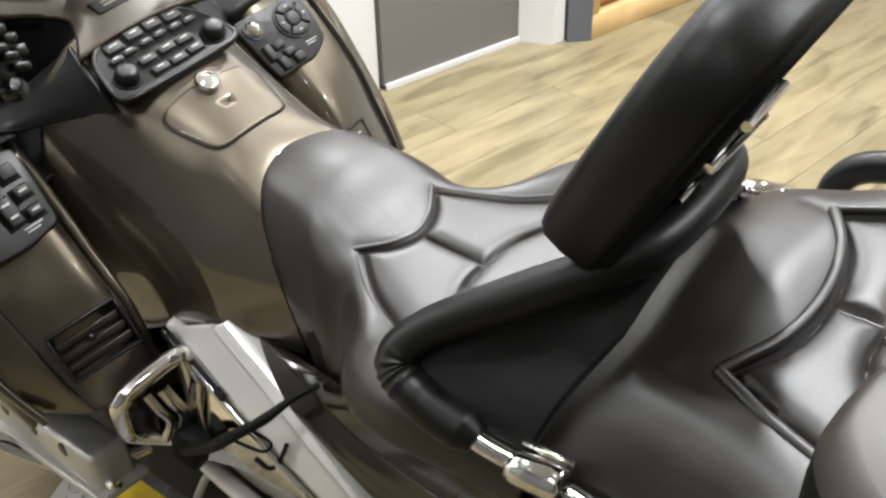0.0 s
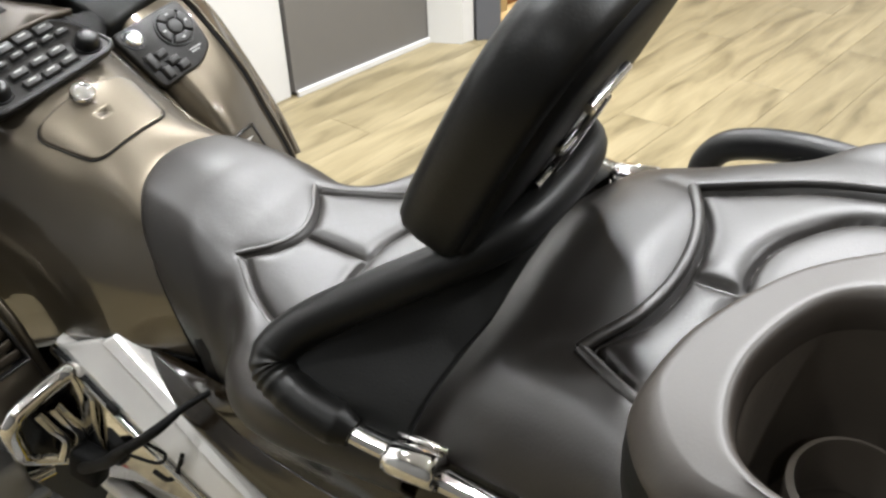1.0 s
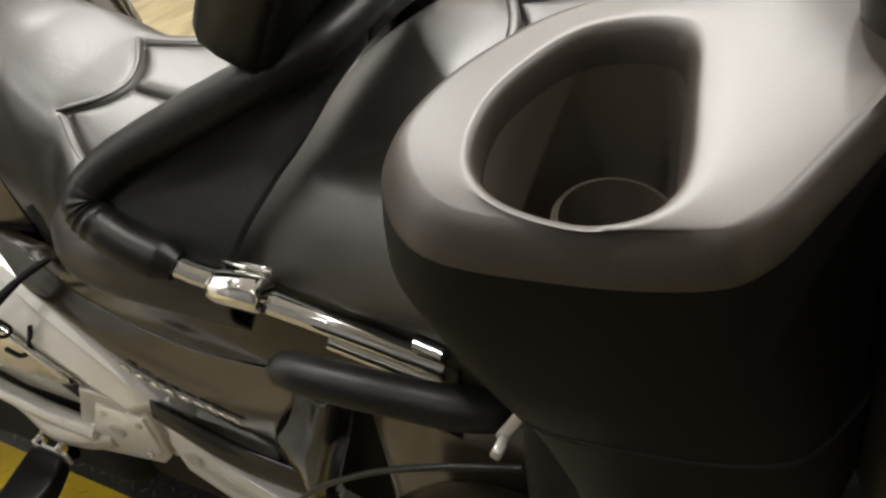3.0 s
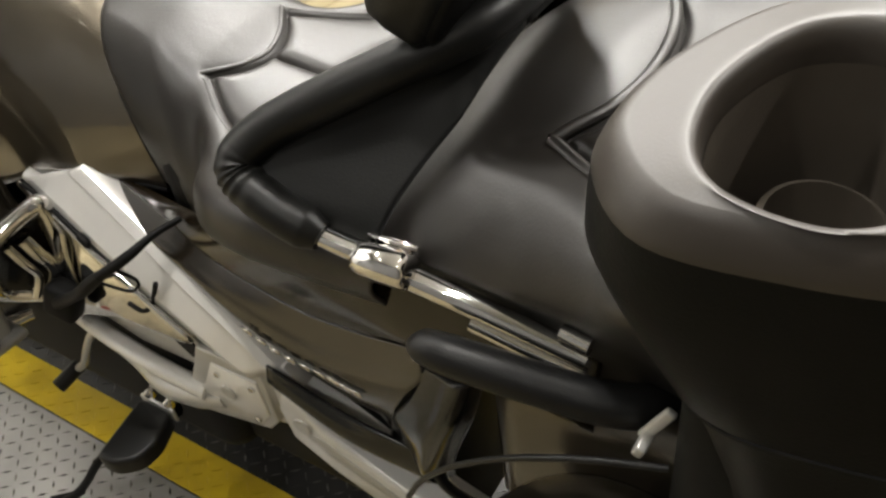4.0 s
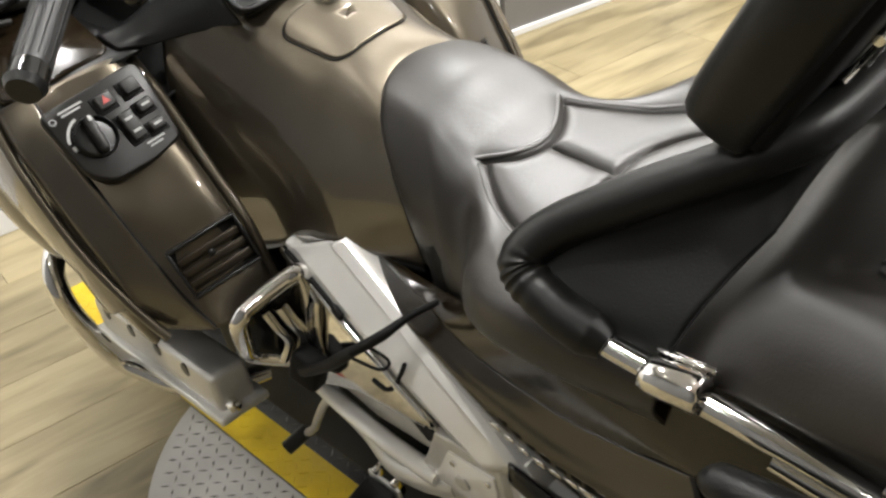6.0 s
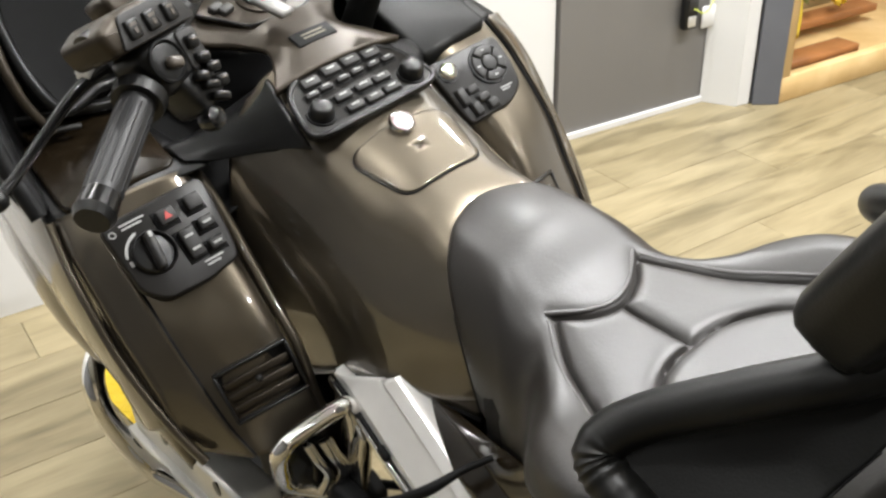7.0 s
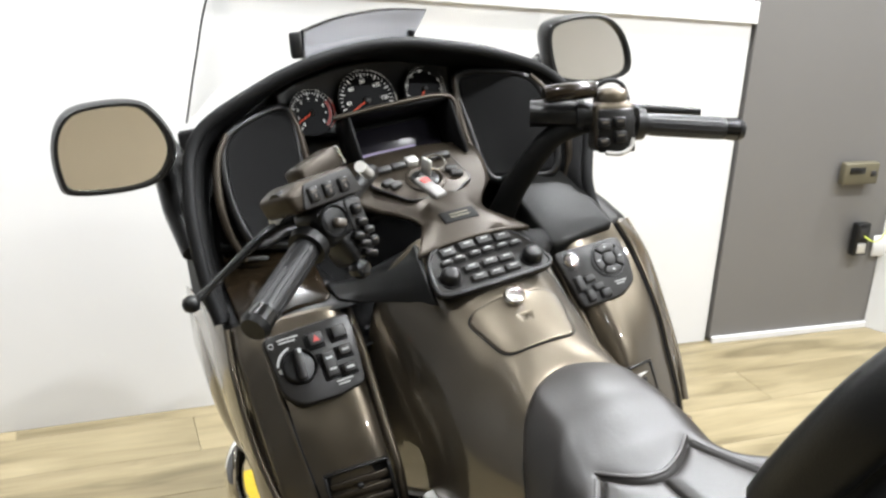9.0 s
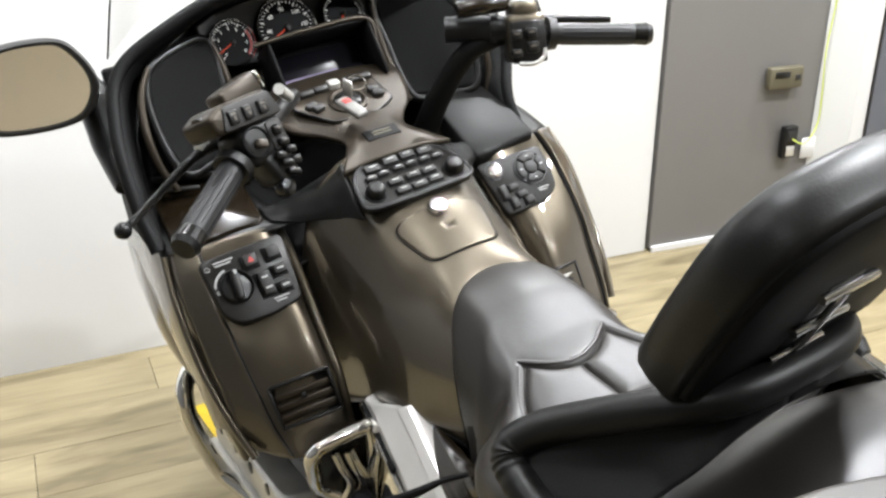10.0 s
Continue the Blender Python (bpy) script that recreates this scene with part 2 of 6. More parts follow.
def box_bm(size, bevel=0.0, segs=2, m=None):
    bm = bmesh.new()
    bmesh.ops.create_cube(bm, size=1)
    bmesh.ops.scale(bm, vec=size, verts=bm.verts)
    if bevel > 0:
        bmesh.ops.bevel(bm, geom=list(bm.edges), offset=min(bevel, 0.49 * min(size)), segments=segs, profile=0.5, affect="EDGES")
    if m is not None:
        bmesh.ops.transform(bm, matrix=m, verts=bm.verts)
    return bm


def lathe_bm(profile, n=32, m=None):
    """profile: (radius, height) pairs round the z axis."""
    rows = [[(r * math.cos(a), r * math.sin(a), h) for a in np.linspace(0, 2 * math.pi, n, endpoint=False)] for r, h in profile]
    bm = grid_bm(np.array(rows), loop_u=True, cap=True)
    if m is not None:
        bmesh.ops.transform(bm, matrix=m, verts=bm.verts)
    return bm


def ring_bm(profile, n=40, m=None):
    """A hollow ring: a closed profile of (radius, height) turned round the z axis."""
    rows = [[(r * math.cos(a), r * math.sin(a), h) for a in np.linspace(0, 2 * math.pi, n, endpoint=False)] for r, h in profile]
    bm = grid_bm(np.array(rows), loop_u=True, loop_v=True)
    if m is not None:
        bmesh.ops.transform(bm, matrix=m, verts=bm.verts)
    return bm


def prism_bm(outline, depth, bevel=0.0, m=None, segs=2):
    """An outline in the xy plane, from z = 0 up to depth, with rounded upper edges."""
    bm = bmesh.new()
    lo = [bm.verts.new((p[0], p[1], 0)) for p in outline]
    f = bm.faces.new(lo)
    top = bmesh.ops.extrude_face_region(bm, geom=[f])
    tv = [v for v in top["geom"] if isinstance(v, bmesh.types.BMVert)]
    bmesh.ops.translate(bm, vec=(0, 0, depth), verts=tv)
    if bevel > 0:
        ed = [e for e in bm.edges if all(v in tv for v in e.verts)]
        bmesh.ops.bevel(bm, geom=ed, offset=bevel, segments=segs, profile=0.5, affect="EDGES")
    if m is not None:
        bmesh.ops.transform(bm, matrix=m, verts=bm.verts)
    return bm


def join_bm(*many):
    """Several pieces of one part in one bmesh."""
    out = bmesh.new()
    for b in many:
        me = bpy.data.meshes.new("tmp")
        b.to_mesh(me)
        b.free()
        out.from_mesh(me)
        bpy.data.meshes.remove(me)
    return out


def rounded(pts, n=48):
    return [(p[0], p[1]) for p in cr([(x, y, 0) for x, y in pts], n, closed=True)]


def rrect(w, h, r, k=5):
    """A rectangle with round corners, as an outline."""
    out = []
    for cx, cy, a0 in ((w / 2 - r, h / 2 - r, 0), (-w / 2 + r, h / 2 - r, 90), (-w / 2 + r, -h / 2 + r, 180), (w / 2 - r, -h / 2 + r, 270)):
        for i in range(k):
            a = radians(a0 + 90 * i / (k - 1))
            out.append((cx + r * math.cos(a), cy + r * math.sin(a)))
    return out


def round_poly(corners, r, k=9):
    """A polygon whose corners are turned by arcs, with points along its sides."""
    out, n = [], len(corners)
    for i in range(n):
        a, b, c = V((*corners[i - 1], 0)), V((*corners[i], 0)), V((*corners[(i + 1) % n], 0))
        p, q = b + (a - b).normalized() * r, b + (c - b).normalized() * r
        for j in range(k):
            f = j / (k - 1)
            w = p.lerp(b, f).lerp(b.lerp(q, f), f)
            out.append((w.x, w.y))
        nxt = c + (b - c).normalized() * r
        out += [tuple(q.lerp(nxt, f).xy) for f in (0.2, 0.4, 0.6, 0.8)]
    return out


def basis(o, u, v):
    """A pose with its x along u, its y near v, and its z their cross product."""
    x = V(u).normalized()
    z = x.cross(V(v)).normalized()
    y = z.cross(x)
    m = Matrix((x, y, z)).transposed().to_4x4()
    m.translation = V(o)
    return m


def part(name, bm, mat, parent=None, label="", smooth=True, thick=0.0):
    bmesh.ops.recalc_face_normals(bm, faces=bm.faces)
    me = bpy.data.meshes.new(name)
    bm.to_mesh(me)
    bm.free()
    me.materials.append(mat)
    if smooth:
        me.polygons.foreach_set("use_smooth", [True] * len(me.polygons))
        me.set_sharp_from_angle(angle=radians(50))
    ob = new(name, me)
    ob.parent = parent
    if thick:
        mod = ob.modifiers.new("thickness", "SOLIDIFY")
        mod.thickness, mod.offset = thick, 0.0
    if label:
        tagged(ob, label)
    return ob


def empty(name, m, parent=None):
    e = new(name)
    e.empty_display_size = 0.05
    e.parent = parent
    e.matrix_basis = m
    return e


def mx(pts, s):
    """The same points on side s (-1 left, +1 right), given for the right."""
    return [(p[0] * s, *p[1:]) for p in pts]


def text_bm(text, size, m):
    cu = bpy.data.curves.new("txt", "FONT")
    cu.body, cu.size, cu.align_x, cu.align_y, cu.extrude = text, size, "CENTER", "CENTER", 0.0003
    ob = bpy.data.objects.new("txt", cu)
    me = ob.to_mesh()
    bm = bmesh.new()
    bm.from_mesh(me)
    ob.to_mesh_clear()
    bpy.data.objects.remove(ob)
    bpy.data.curves.remove(cu)
    bmesh.ops.transform(bm, matrix=m, verts=bm.verts)
    return bm

# ---- the room ----
def room_box(name, x0, x1, y0, y1, z0, z1, mat, label, category, bevel=0.0):
    ob = part(name, box_bm((x1 - x0, y1 - y0, z1 - z0), bevel), mat, smooth=False)
    ob.matrix_basis = ROOM @ pose((x0 + x1) / 2, (y0 + y1) / 2, (z0 + z1) / 2)
    return tagged(ob, label, category, kind="structure")


RX0, RX1, RY0, RY1, RH = -2.6, 4.4, -4.4, 2.330, 2.75
room_box("ground", RX0 - 0.3, RX1 + 0.9, RY0 - 0.3, RY1 + 0.9, -0.12, -0.008, MATTE, "dark concrete slab below the plank floor", "floor")
room_box("wall_north", RX0, 1.81, RY1, RY1 + 0.12, -0.008, RH, WALLPALE, "plain pale grey painted wall behind the white wainscot", "wall")
# unseen wall, placed and darkened to shape what the bike's left side reflects
room_box("unseen_wall_west", RX0 - 0.12, RX0, RY0, RY1 + 0.12, -0.008, RH, WALLWEST, "unseen dark grey wall added to shape the left side's reflections", "wall")
room_box("wall_south", RX0, RX1, RY0 - 0.12, RY0, -0.008, RH, WALLCREAM, "plain cream painted wall behind the motorcycle", "wall")
room_box("wall_east", RX1, RX1 + 0.12, RY0, RY1 + 0.8, -0.008, RH, WALLWHITE, "plain white painted wall beside the floor", "wall")
room_box("ceiling", RX0, RX1, RY0, RY1 + 0.8, RH, RH + 0.1, CEIL, "off-white flat ceiling with round lamps", "ceiling")
# white wainscot with its cap
FACING = ROOM @ Matrix(((1, 0, 0, 0), (0, 0, -1, RY1 - 0.002), (0, 1, 0, 0), (0, 0, 0, 1)))     # x along the wall, y up, z into the room


def raked(x, z):
    """The cap climbs gently along the wall."""
    return (x, z + 0.0575 * (1.17 - x))


ws_ = part("wainscot", prism_bm([(RX0, 0.0), (1.157, 0.0), raked(1.157, 1.062), raked(RX0, 1.062)], 0.020, 0.001, FACING), WALLWHITE, smooth=False)
tagged(ws_, "white painted half-height wall panel", "wall panel", kind="structure")
wc = part("wainscot_cap", prism_bm([raked(RX0, 1.0625), raked(1.183, 1.0625), raked(1.183, 1.127), raked(RX0, 1.127)], 0.034, 0.003, FACING), WALLWHITE, smooth=False)
tagged(wc, "white painted cap rail climbing along the wall panel", "trim", kind="structure")


def wall_run(name, a, b, thick, z0, z1, mat, label, category, bevel=0.0):
    """An upright slab whose front face runs from a to b, in the world's plan."""
    d = V((b[0] - a[0], b[1] - a[1], 0))
    m = basis(V((a[0], a[1], 0)), d, V((-d.y, d.x, 0)))
    ob = part(name, box_bm((d.length, thick, z1 - z0), bevel), mat, smooth=False)
    ob.matrix_basis = m @ pose(d.length / 2, thick / 2, (z0 + z1) / 2)
    return tagged(ob, label, category, kind="structure")


wall_run("wall_grey", (1.477, 2.106), (2.115, 1.986), 0.05, 0.012, RH, WALLGREY, "smooth grey painted wall with a thermostat", "wall")
wall_run("baseboard", (1.478, 2.092), (2.10, 1.975), 0.012, 0.0, 0.022, WALLWHITE, "thin white strip at the foot of the grey wall", "baseboard", 0.002)
wall_run("wall_return", (2.10, 1.985), (2.145, 1.86), 0.10, 0.0, RH, WALLPALE, "short white wall return beside the opening", "wall")
wall_run("trim", (2.145, 1.862), (2.20, 1.845), 0.12, 0.0, RH, WALLWHITE, "white corner post of the wall", "trim", 0.003)
wall_run("post", (2.195, 1.83), (2.262, 1.765), 0.10, 0.0, RH, POSTGREY, "slate grey painted post beside the opening", "post", 0.003)

# pine-framed stall beyond the post
stall = empty("storage_stall", basis((2.262, 1.772, 0), (0.983, -0.18, 0), (0.18, 0.983, 0)))
tagged(stall, "open storage stall framed in raw pine boards", "stall")
part("sill_board", box_bm((1.9, 0.04, 0.095), 0.003, 1, pose(0.95, 0.02, 0.0475)), PINE, stall)
part("upright", box_bm((0.05, 0.04, 2.2), 0.003, 1, pose(0.025, 0.021, 1.19)), PINE, stall)
part("upright", box_bm((0.05, 0.04, 2.2), 0.003, 1, pose(1.875, 0.021, 1.19)), PINE, stall)
part("back_panel", box_bm((1.9, 0.02, 2.3), 0.002, 1, pose(0.95, 0.62, 1.15)), PINE, stall, "pale pine back panel")
part("floor_board", box_bm((0.42, 0.10, 0.03), 0.003, 1, pose(0.27, 0.10, 0.10)), BROWNBOARD, stall, "brown stained board")
part("floor_board", box_bm((0.75, 0.10, 0.03), 0.003, 1, pose(0.52, 0.34, 0.125)), BROWNBOARD, stall, "brown stained board")
part("floor_board", box_bm((1.8, 0.5, 0.02), 0.003, 1, pose(0.95, 0.33, 0.055)), PINE, stall)


def hanging_cloth(o, w, h, mat, label, seed):
    rnd = random.Random(seed)
    g = []
    for j in range(16):
        f = j / 15
        ww = w * (0.6 + 0.4 * f) * (1 - 0.25 * max(0, f - 0.8) / 0.2)
        g.append([(ww * (i / 20 - 0.5), 0.018 * math.sin(i * 0.9 + f * 2 + seed) * (0.4 + f), -h * f * (1 + 0.06 * math.sin(i * 0.7 + seed))) for i in range(21)])
    ob = part("hanging_cloth", grid_bm(np.array(g)), mat, thick=0.004)
    ob.matrix_basis = stall.matrix_basis @ pose(*o)
    return tagged(ob, label, "cloth", group="cloths in the stall")


hanging_cloth((0.20, 0.16, 0.42), 0.13, 0.26, CLOTH, "bright yellow cloth hanging in the pine stall", 1)
hanging_cloth((0.45, 0.30, 0.45), 0.16, 0.22, GREENCLOTH, "olive green cloth hanging in the pine stall", 2)
hanging_cloth((0.62, 0.28, 0.50), 0.12, 0.30, CLOTH, "dull yellow cloth hanging in the pine stall", 3)

# on the grey wall
WALLM = basis((1.43, 2.113, 0), (0.979, -0.203, 0), (0, 0, 1))      # x along the wall, y up, z out of it


def wx(x):
    return (x - 1.43) / 0.979


thermo = empty("thermostat", WALLM @ pose(wx(1.93), 0.585, 0.0))
tagged(thermo, "small beige thermostat box on the grey wall", "thermostat")
part("housing", box_bm((0.135, 0.075, 0.03), 0.006, 2, pose(0, 0, 0.015)), BEIGE, thermo)
part("display", box_bm((0.06, 0.022, 0.003), 0.001, 1, pose(-0.02, 0.012, 0.0312)), BLACK, thermo, "dark display")
part("button", box_bm((0.022, 0.018, 0.004), 0.001, 1, pose(0.045, 0.0, 0.031)), KEYGREY, thermo)
outlet = empty("wall_outlet", WALLM @ pose(wx(1.985), 0.35, 0.0))
tagged(outlet, "black outlet box on the grey wall with a plug", "outlet")
part("box", box_bm((0.055, 0.115, 0.03), 0.005, 2, pose(0, 0, 0.015)), BLACK, outlet)
part("socket", box_bm((0.034, 0.036, 0.004), 0.003, 2, pose(0, 0.024, 0.031)), KEYGREY, outlet)
part("socket", box_bm((0.034, 0.036, 0.004), 0.003, 2, pose(0, -0.03, 0.031)), SATIN, outlet, "grey lower socket")
plate = part("blank_plate", box_bm((0.075, 0.075, 0.006), 0.002, 1), WALLWHITE)
plate.matrix_basis = WALLM @ pose(wx(2.09), 0.315, 0.004)
tagged(plate, "blank cream wall plate beside the outlet", "wall plate")
cord = part("extension_cord", tube_bm([(0, 0, 0.035), (0.03, -0.015, 0.05), (0.08, -0.005, 0.03), (0.115, 0.05, 0.018), (0.118, 0.15, 0.012), (0.106, 0.30, 0.012), (0.118, 0.5, 0.012), (0.115, 0.9, 0.012), (0.115, 1.5, 0.012)], 0.0024, 8, 80), CABLE)
cord.matrix_basis = WALLM @ pose(wx(1.985), 0.365, 0.0)
tagged(cord, "lime yellow extension cord plugged into the outlet", "cord")

# ceiling lamps: round downlights
lamp_proto = empty("ceiling_lamp", ROOM @ pose(-1.2, 1.2, RH))
tagged(lamp_proto, "round white recessed ceiling lamp, switched on", "lamp", group="ceiling lamps")
part("rim", ring_bm([(0.09, 0.0), (0.09, -0.012), (0.065, -0.014), (0.06, -0.004)], 28), WALLWHITE, lamp_proto)
part("lens", lathe_bm([(0.06, -0.002), (0.06, -0.008), (0.03, -0.009)], 28), LAMP, lamp_proto, "glowing frosted lens")
SPOTS = [(-1.7, 1.70), (-0.5, 1.95), (0.9, 1.95), (2.05, 1.85), (-1.9, 0.6), (-0.5, 0.6), (0.9, 0.6), (2.3, 0.6), (-1.9, -0.9), (0.9, -0.9), (2.3, -0.9), (2.3, -2.6)]
POWER = (0, 17, 62, 38, 11, 21, 66, 45, 8, 37, 37, 15)
for i, (x, y) in enumerate(SPOTS):
    if i:
        copy_thing(lamp_proto, ROOM @ pose(x, y, RH))
    else:
        lamp_proto.matrix_basis = ROOM @ pose(x, y, RH)
    if i == 0:                               # an unseen wall-washer, added to brighten the white wall but not the bike
        la = bpy.data.lights.new("ceiling_light", "SPOT")
        la.energy, la.color, la.spot_size, la.spot_blend, la.shadow_soft_size = 450, (0.97, 0.985, 1.0), radians(96), 0.35, 0.05
        turn = pose(0, 0, 0, 32, 0, 0)
    else:
        la = bpy.data.lights.new("ceiling_light", "AREA")
        la.shape, la.size, la.energy, la.color = "DISK", 0.11, POWER[i], (0.97, 0.985, 1.0)
        turn = Matrix()
    lo = new("ceiling_light", la)
    lo.matrix_basis = ROOM @ pose(x, y, RH - 0.02) @ turn

# ---- turntable ----
table = empty("motorcycle_turntable", pose(-0.044, 1.0, 0))
tagged(table, "round diamond-plate turntable with a yellow-edged black track", "turntable")
part("disc", lathe_bm([(0.43, 0.0), (0.445, 0.004), (0.445, 0.034), (0.442, 0.037)], 96), STEEL, table)
part("track", box_bm((0.44, 2.73, 0.006), 0.001, 1, pose(0.044, -0.435, 0.0405)), DARKSTEEL, table, "black track plate")
for s in (-1, 1):
    part("edge_stripe", box_bm((0.072, 2.73, 0.002), 0.0, 1, pose(0.044 + s * 0.184, -0.435, 0.0450)), YELLOW, table, "yellow painted stripe")


def treads(name, cells, z, mat, label):
    """Raised lozenge bars, laid crosswise in turn."""
    bm = bmesh.new()
    for x, y, a in cells:
        ca, sa, hl, hw = math.cos(a), math.sin(a), 0.0092, 0.0018
        lo = [bm.verts.new((x + ca * u - sa * v, y + sa * u + ca * v, z)) for u, v in ((-hl, 0), (0, -hw), (hl, 0), (0, hw))]
        hi = [bm.verts.new((x + ca * u - sa * v, y + sa * u + ca * v, z + 0.0013)) for u, v in ((-hl * 0.7, 0), (0, -hw * 0.5), (hl * 0.7, 0), (0, hw * 0.5))]
        bm.faces.new(hi)
        for k in range(4):
            bm.faces.new((lo[k], lo[(k + 1) % 4], hi[(k + 1) % 4], hi[k]))
    ob = part(name, bm, mat, table, label, smooth=False)
    ob["kind"] = "stuff"
    return ob


step, disc_cells, track_cells, stripe_cells = 0.021, [], [], []
for i in range(-23, 24):
    for j in range(-90, 56):
        x, y, a = i * step, j * step, radians(45 if (i + j) % 2 else -45)
        dx = x - 0.044
        if abs(dx) < 0.214 and -1.75 < y < 0.91:
            (stripe_cells if 0.15 < abs(dx) < 0.218 else track_cells).append((x, y, a))
        elif abs(dx) > 0.232 and x * x + y * y < 0.185:
            disc_cells.append((x, y, a))
treads("tread", disc_cells, 0.037, TREADSTEEL, "raised steel tread bars")
treads("tread", track_cells, 0.0435, WORNGLINT, "raised black tread bars, worn and with their glint painted pale")
treads("tread", stripe_cells, 0.046, YELLOW, "raised yellow tread bars")
clamp_t = empty("toggle_clamp", pose(-0.425, 1.285, 0.0, 0, 0, -35))
tagged(clamp_t, "steel toggle clamp with a red handle at the turntable edge", "clamp")
part("handle", lathe_bm([(0.006, 0), (0.011, 0.01), (0.012, 0.05), (0.009, 0.06), (0.004, 0.063)], 16, pose(0.02, -0.01, 0.02, 80, 0, 0)), RED, clamp_t, "red rubber handle")
part("bolt", tube_bm([(-0.02, 0.0, 0.02), (0.02, 0.0, 0.022), (0.045, 0.0, 0.02)], 0.005, 8, 8), SATIN, clamp_t)
part("bracket", box_bm((0.02, 0.03, 0.03), 0.003, 1, pose(0.02, 0.0, 0.016)), SATIN, clamp_t)

# ---- the motorcycle: coordinates across (right +), ahead and up from the rear axle's foot ----
bike = empty("motorcycle", LEANED)
tagged(bike, "bronze touring motorcycle with black seats leaning on its side stand", "motorcycle")
SIDES = (-1, 1)


def strip(pts, r, name, mat, parent, label="", n=8, samples=30, closed=False):
    return part(name, tube_bm(pts, r, n, samples, closed), mat, parent, label)


def sym(curves):
    """Half curves from the middle outward (right side) -> all curves from left to right."""
    left = [[(-p[0], p[1], p[2]) for p in c] for c in curves[:0:-1]]
    return left + list(curves)


def groove(g, lines, depth, width, puff=0.0):
    """Press seam lines (plan polylines) into a surface grid, with a slight swell between them."""
    P = g.reshape(-1, 3)
    dist = np.full(len(P), 9.0)
    for line in lines:
        q = cr([(x, y, 0) for x, y in line], 40)[:, :2]
        for a, b in zip(q[:-1], q[1:]):
            ab = b - a
            t = np.clip(((P[:, :2] - a) @ ab) / max(ab @ ab, 1e-12), 0, 1)
            dist = np.minimum(dist, np.linalg.norm(P[:, :2] - (a + t[:, None] * ab), axis=1))
    P[:, 2] += -depth * np.exp(-(dist / width) ** 2) + puff * (1 - np.exp(-(dist / (3.2 * width)) ** 2))
    return P.reshape(g.shape)


# tank cover
TANK = [
    [(0, 0.828, 0.828), (0, 0.845, 0.838), (0, 0.89, 0.857), (0, 0.945, 0.884), (0, 1.0, 0.907), (0, 1.09, 0.948)],
    [(0.034, 0.821, 0.827), (0.036, 0.84, 0.836), (0.038, 0.89, 0.854), (0.04, 0.945, 0.880), (0.042, 1.0, 0.904), (0.05, 1.09, 0.944)],
    [(0.062, 0.806, 0.821), (0.064, 0.832, 0.829), (0.067, 0.888, 0.842), (0.070, 0.945, 0.868), (0.074, 1.0, 0.893), (0.088, 1.09, 0.930)],
    [(0.086, 0.786, 0.802), (0.088, 0.815, 0.806), (0.094, 0.882, 0.816), (0.099, 0.945, 0.842), (0.105, 1.0, 0.866), (0.126, 1.09, 0.895)],
    [(0.106, 0.757, 0.764), (0.109, 0.79, 0.768), (0.119, 0.862, 0.772), (0.127, 0.938, 0.788), (0.136, 1.0, 0.806), (0.152, 1.09, 0.83)],
    [(0.116, 0.737, 0.722), (0.122, 0.77, 0.722), (0.135, 0.845, 0.720), (0.144, 0.922, 0.722), (0.153, 0.985, 0.730), (0.168, 1.08, 0.75)],
    [(0.117, 0.730, 0.664), (0.127, 0.765, 0.667), (0.146, 0.827, 0.668), (0.154, 0.902, 0.650), (0.165, 0.968, 0.618), (0.182, 1.06, 0.58)],
]
part("tank_cover", grid_bm(surf(sym(TANK), 110, 90)), BRONZE, bike, "metallic bronze painted tank cover", thick=0.002)

# rider seat
RS = [
    [(0, 0.832, 0.822), (0, 0.818, 0.838), (0, 0.745, 0.836), (0, 0.68, 0.801), (0, 0.62, 0.783), (0, 0.52, 0.778), (0, 0.40, 0.79)],
    [(0.036, 0.824, 0.820), (0.037, 0.810, 0.835), (0.042, 0.74, 0.830), (0.047, 0.675, 0.797), (0.065, 0.61, 0.781), (0.085, 0.52, 0.780), (0.10, 0.40, 0.795)],
    [(0.063, 0.808, 0.814), (0.065, 0.794, 0.828), (0.072, 0.727, 0.818), (0.081, 0.665, 0.788), (0.11, 0.595, 0.776), (0.14, 0.515, 0.785), (0.155, 0.41, 0.800)],
    [(0.087, 0.787, 0.795), (0.089, 0.775, 0.804), (0.097, 0.71, 0.790), (0.109, 0.65, 0.766), (0.154, 0.585, 0.782), (0.186, 0.51, 0.803), (0.197, 0.42, 0.808)],
    [(0.107, 0.756, 0.760), (0.110, 0.744, 0.762), (0.119, 0.690, 0.745), (0.133, 0.638, 0.728), (0.188, 0.578, 0.778), (0.214, 0.505, 0.795), (0.212, 0.37, 0.790)],
    [(0.117, 0.735, 0.72), (0.120, 0.724, 0.716), (0.130, 0.677, 0.700), (0.146, 0.63, 0.694), (0.196, 0.578, 0.738), (0.220, 0.5, 0.760), (0.212, 0.37, 0.765)],
    [(0.119, 0.724, 0.678), (0.121, 0.708, 0.665), (0.131, 0.675, 0.655), (0.144, 0.63, 0.664), (0.176, 0.58, 0.697), (0.202, 0.5, 0.728), (0.198, 0.37, 0.735)],
]
RIDER_SEAMS = [[(-0.063, 0.668), (-0.033, 0.646), (0, 0.637), (0.033, 0.646), (0.063, 0.668)], [(0, 0.637), (0.002, 0.60), (0.003, 0.557)]]
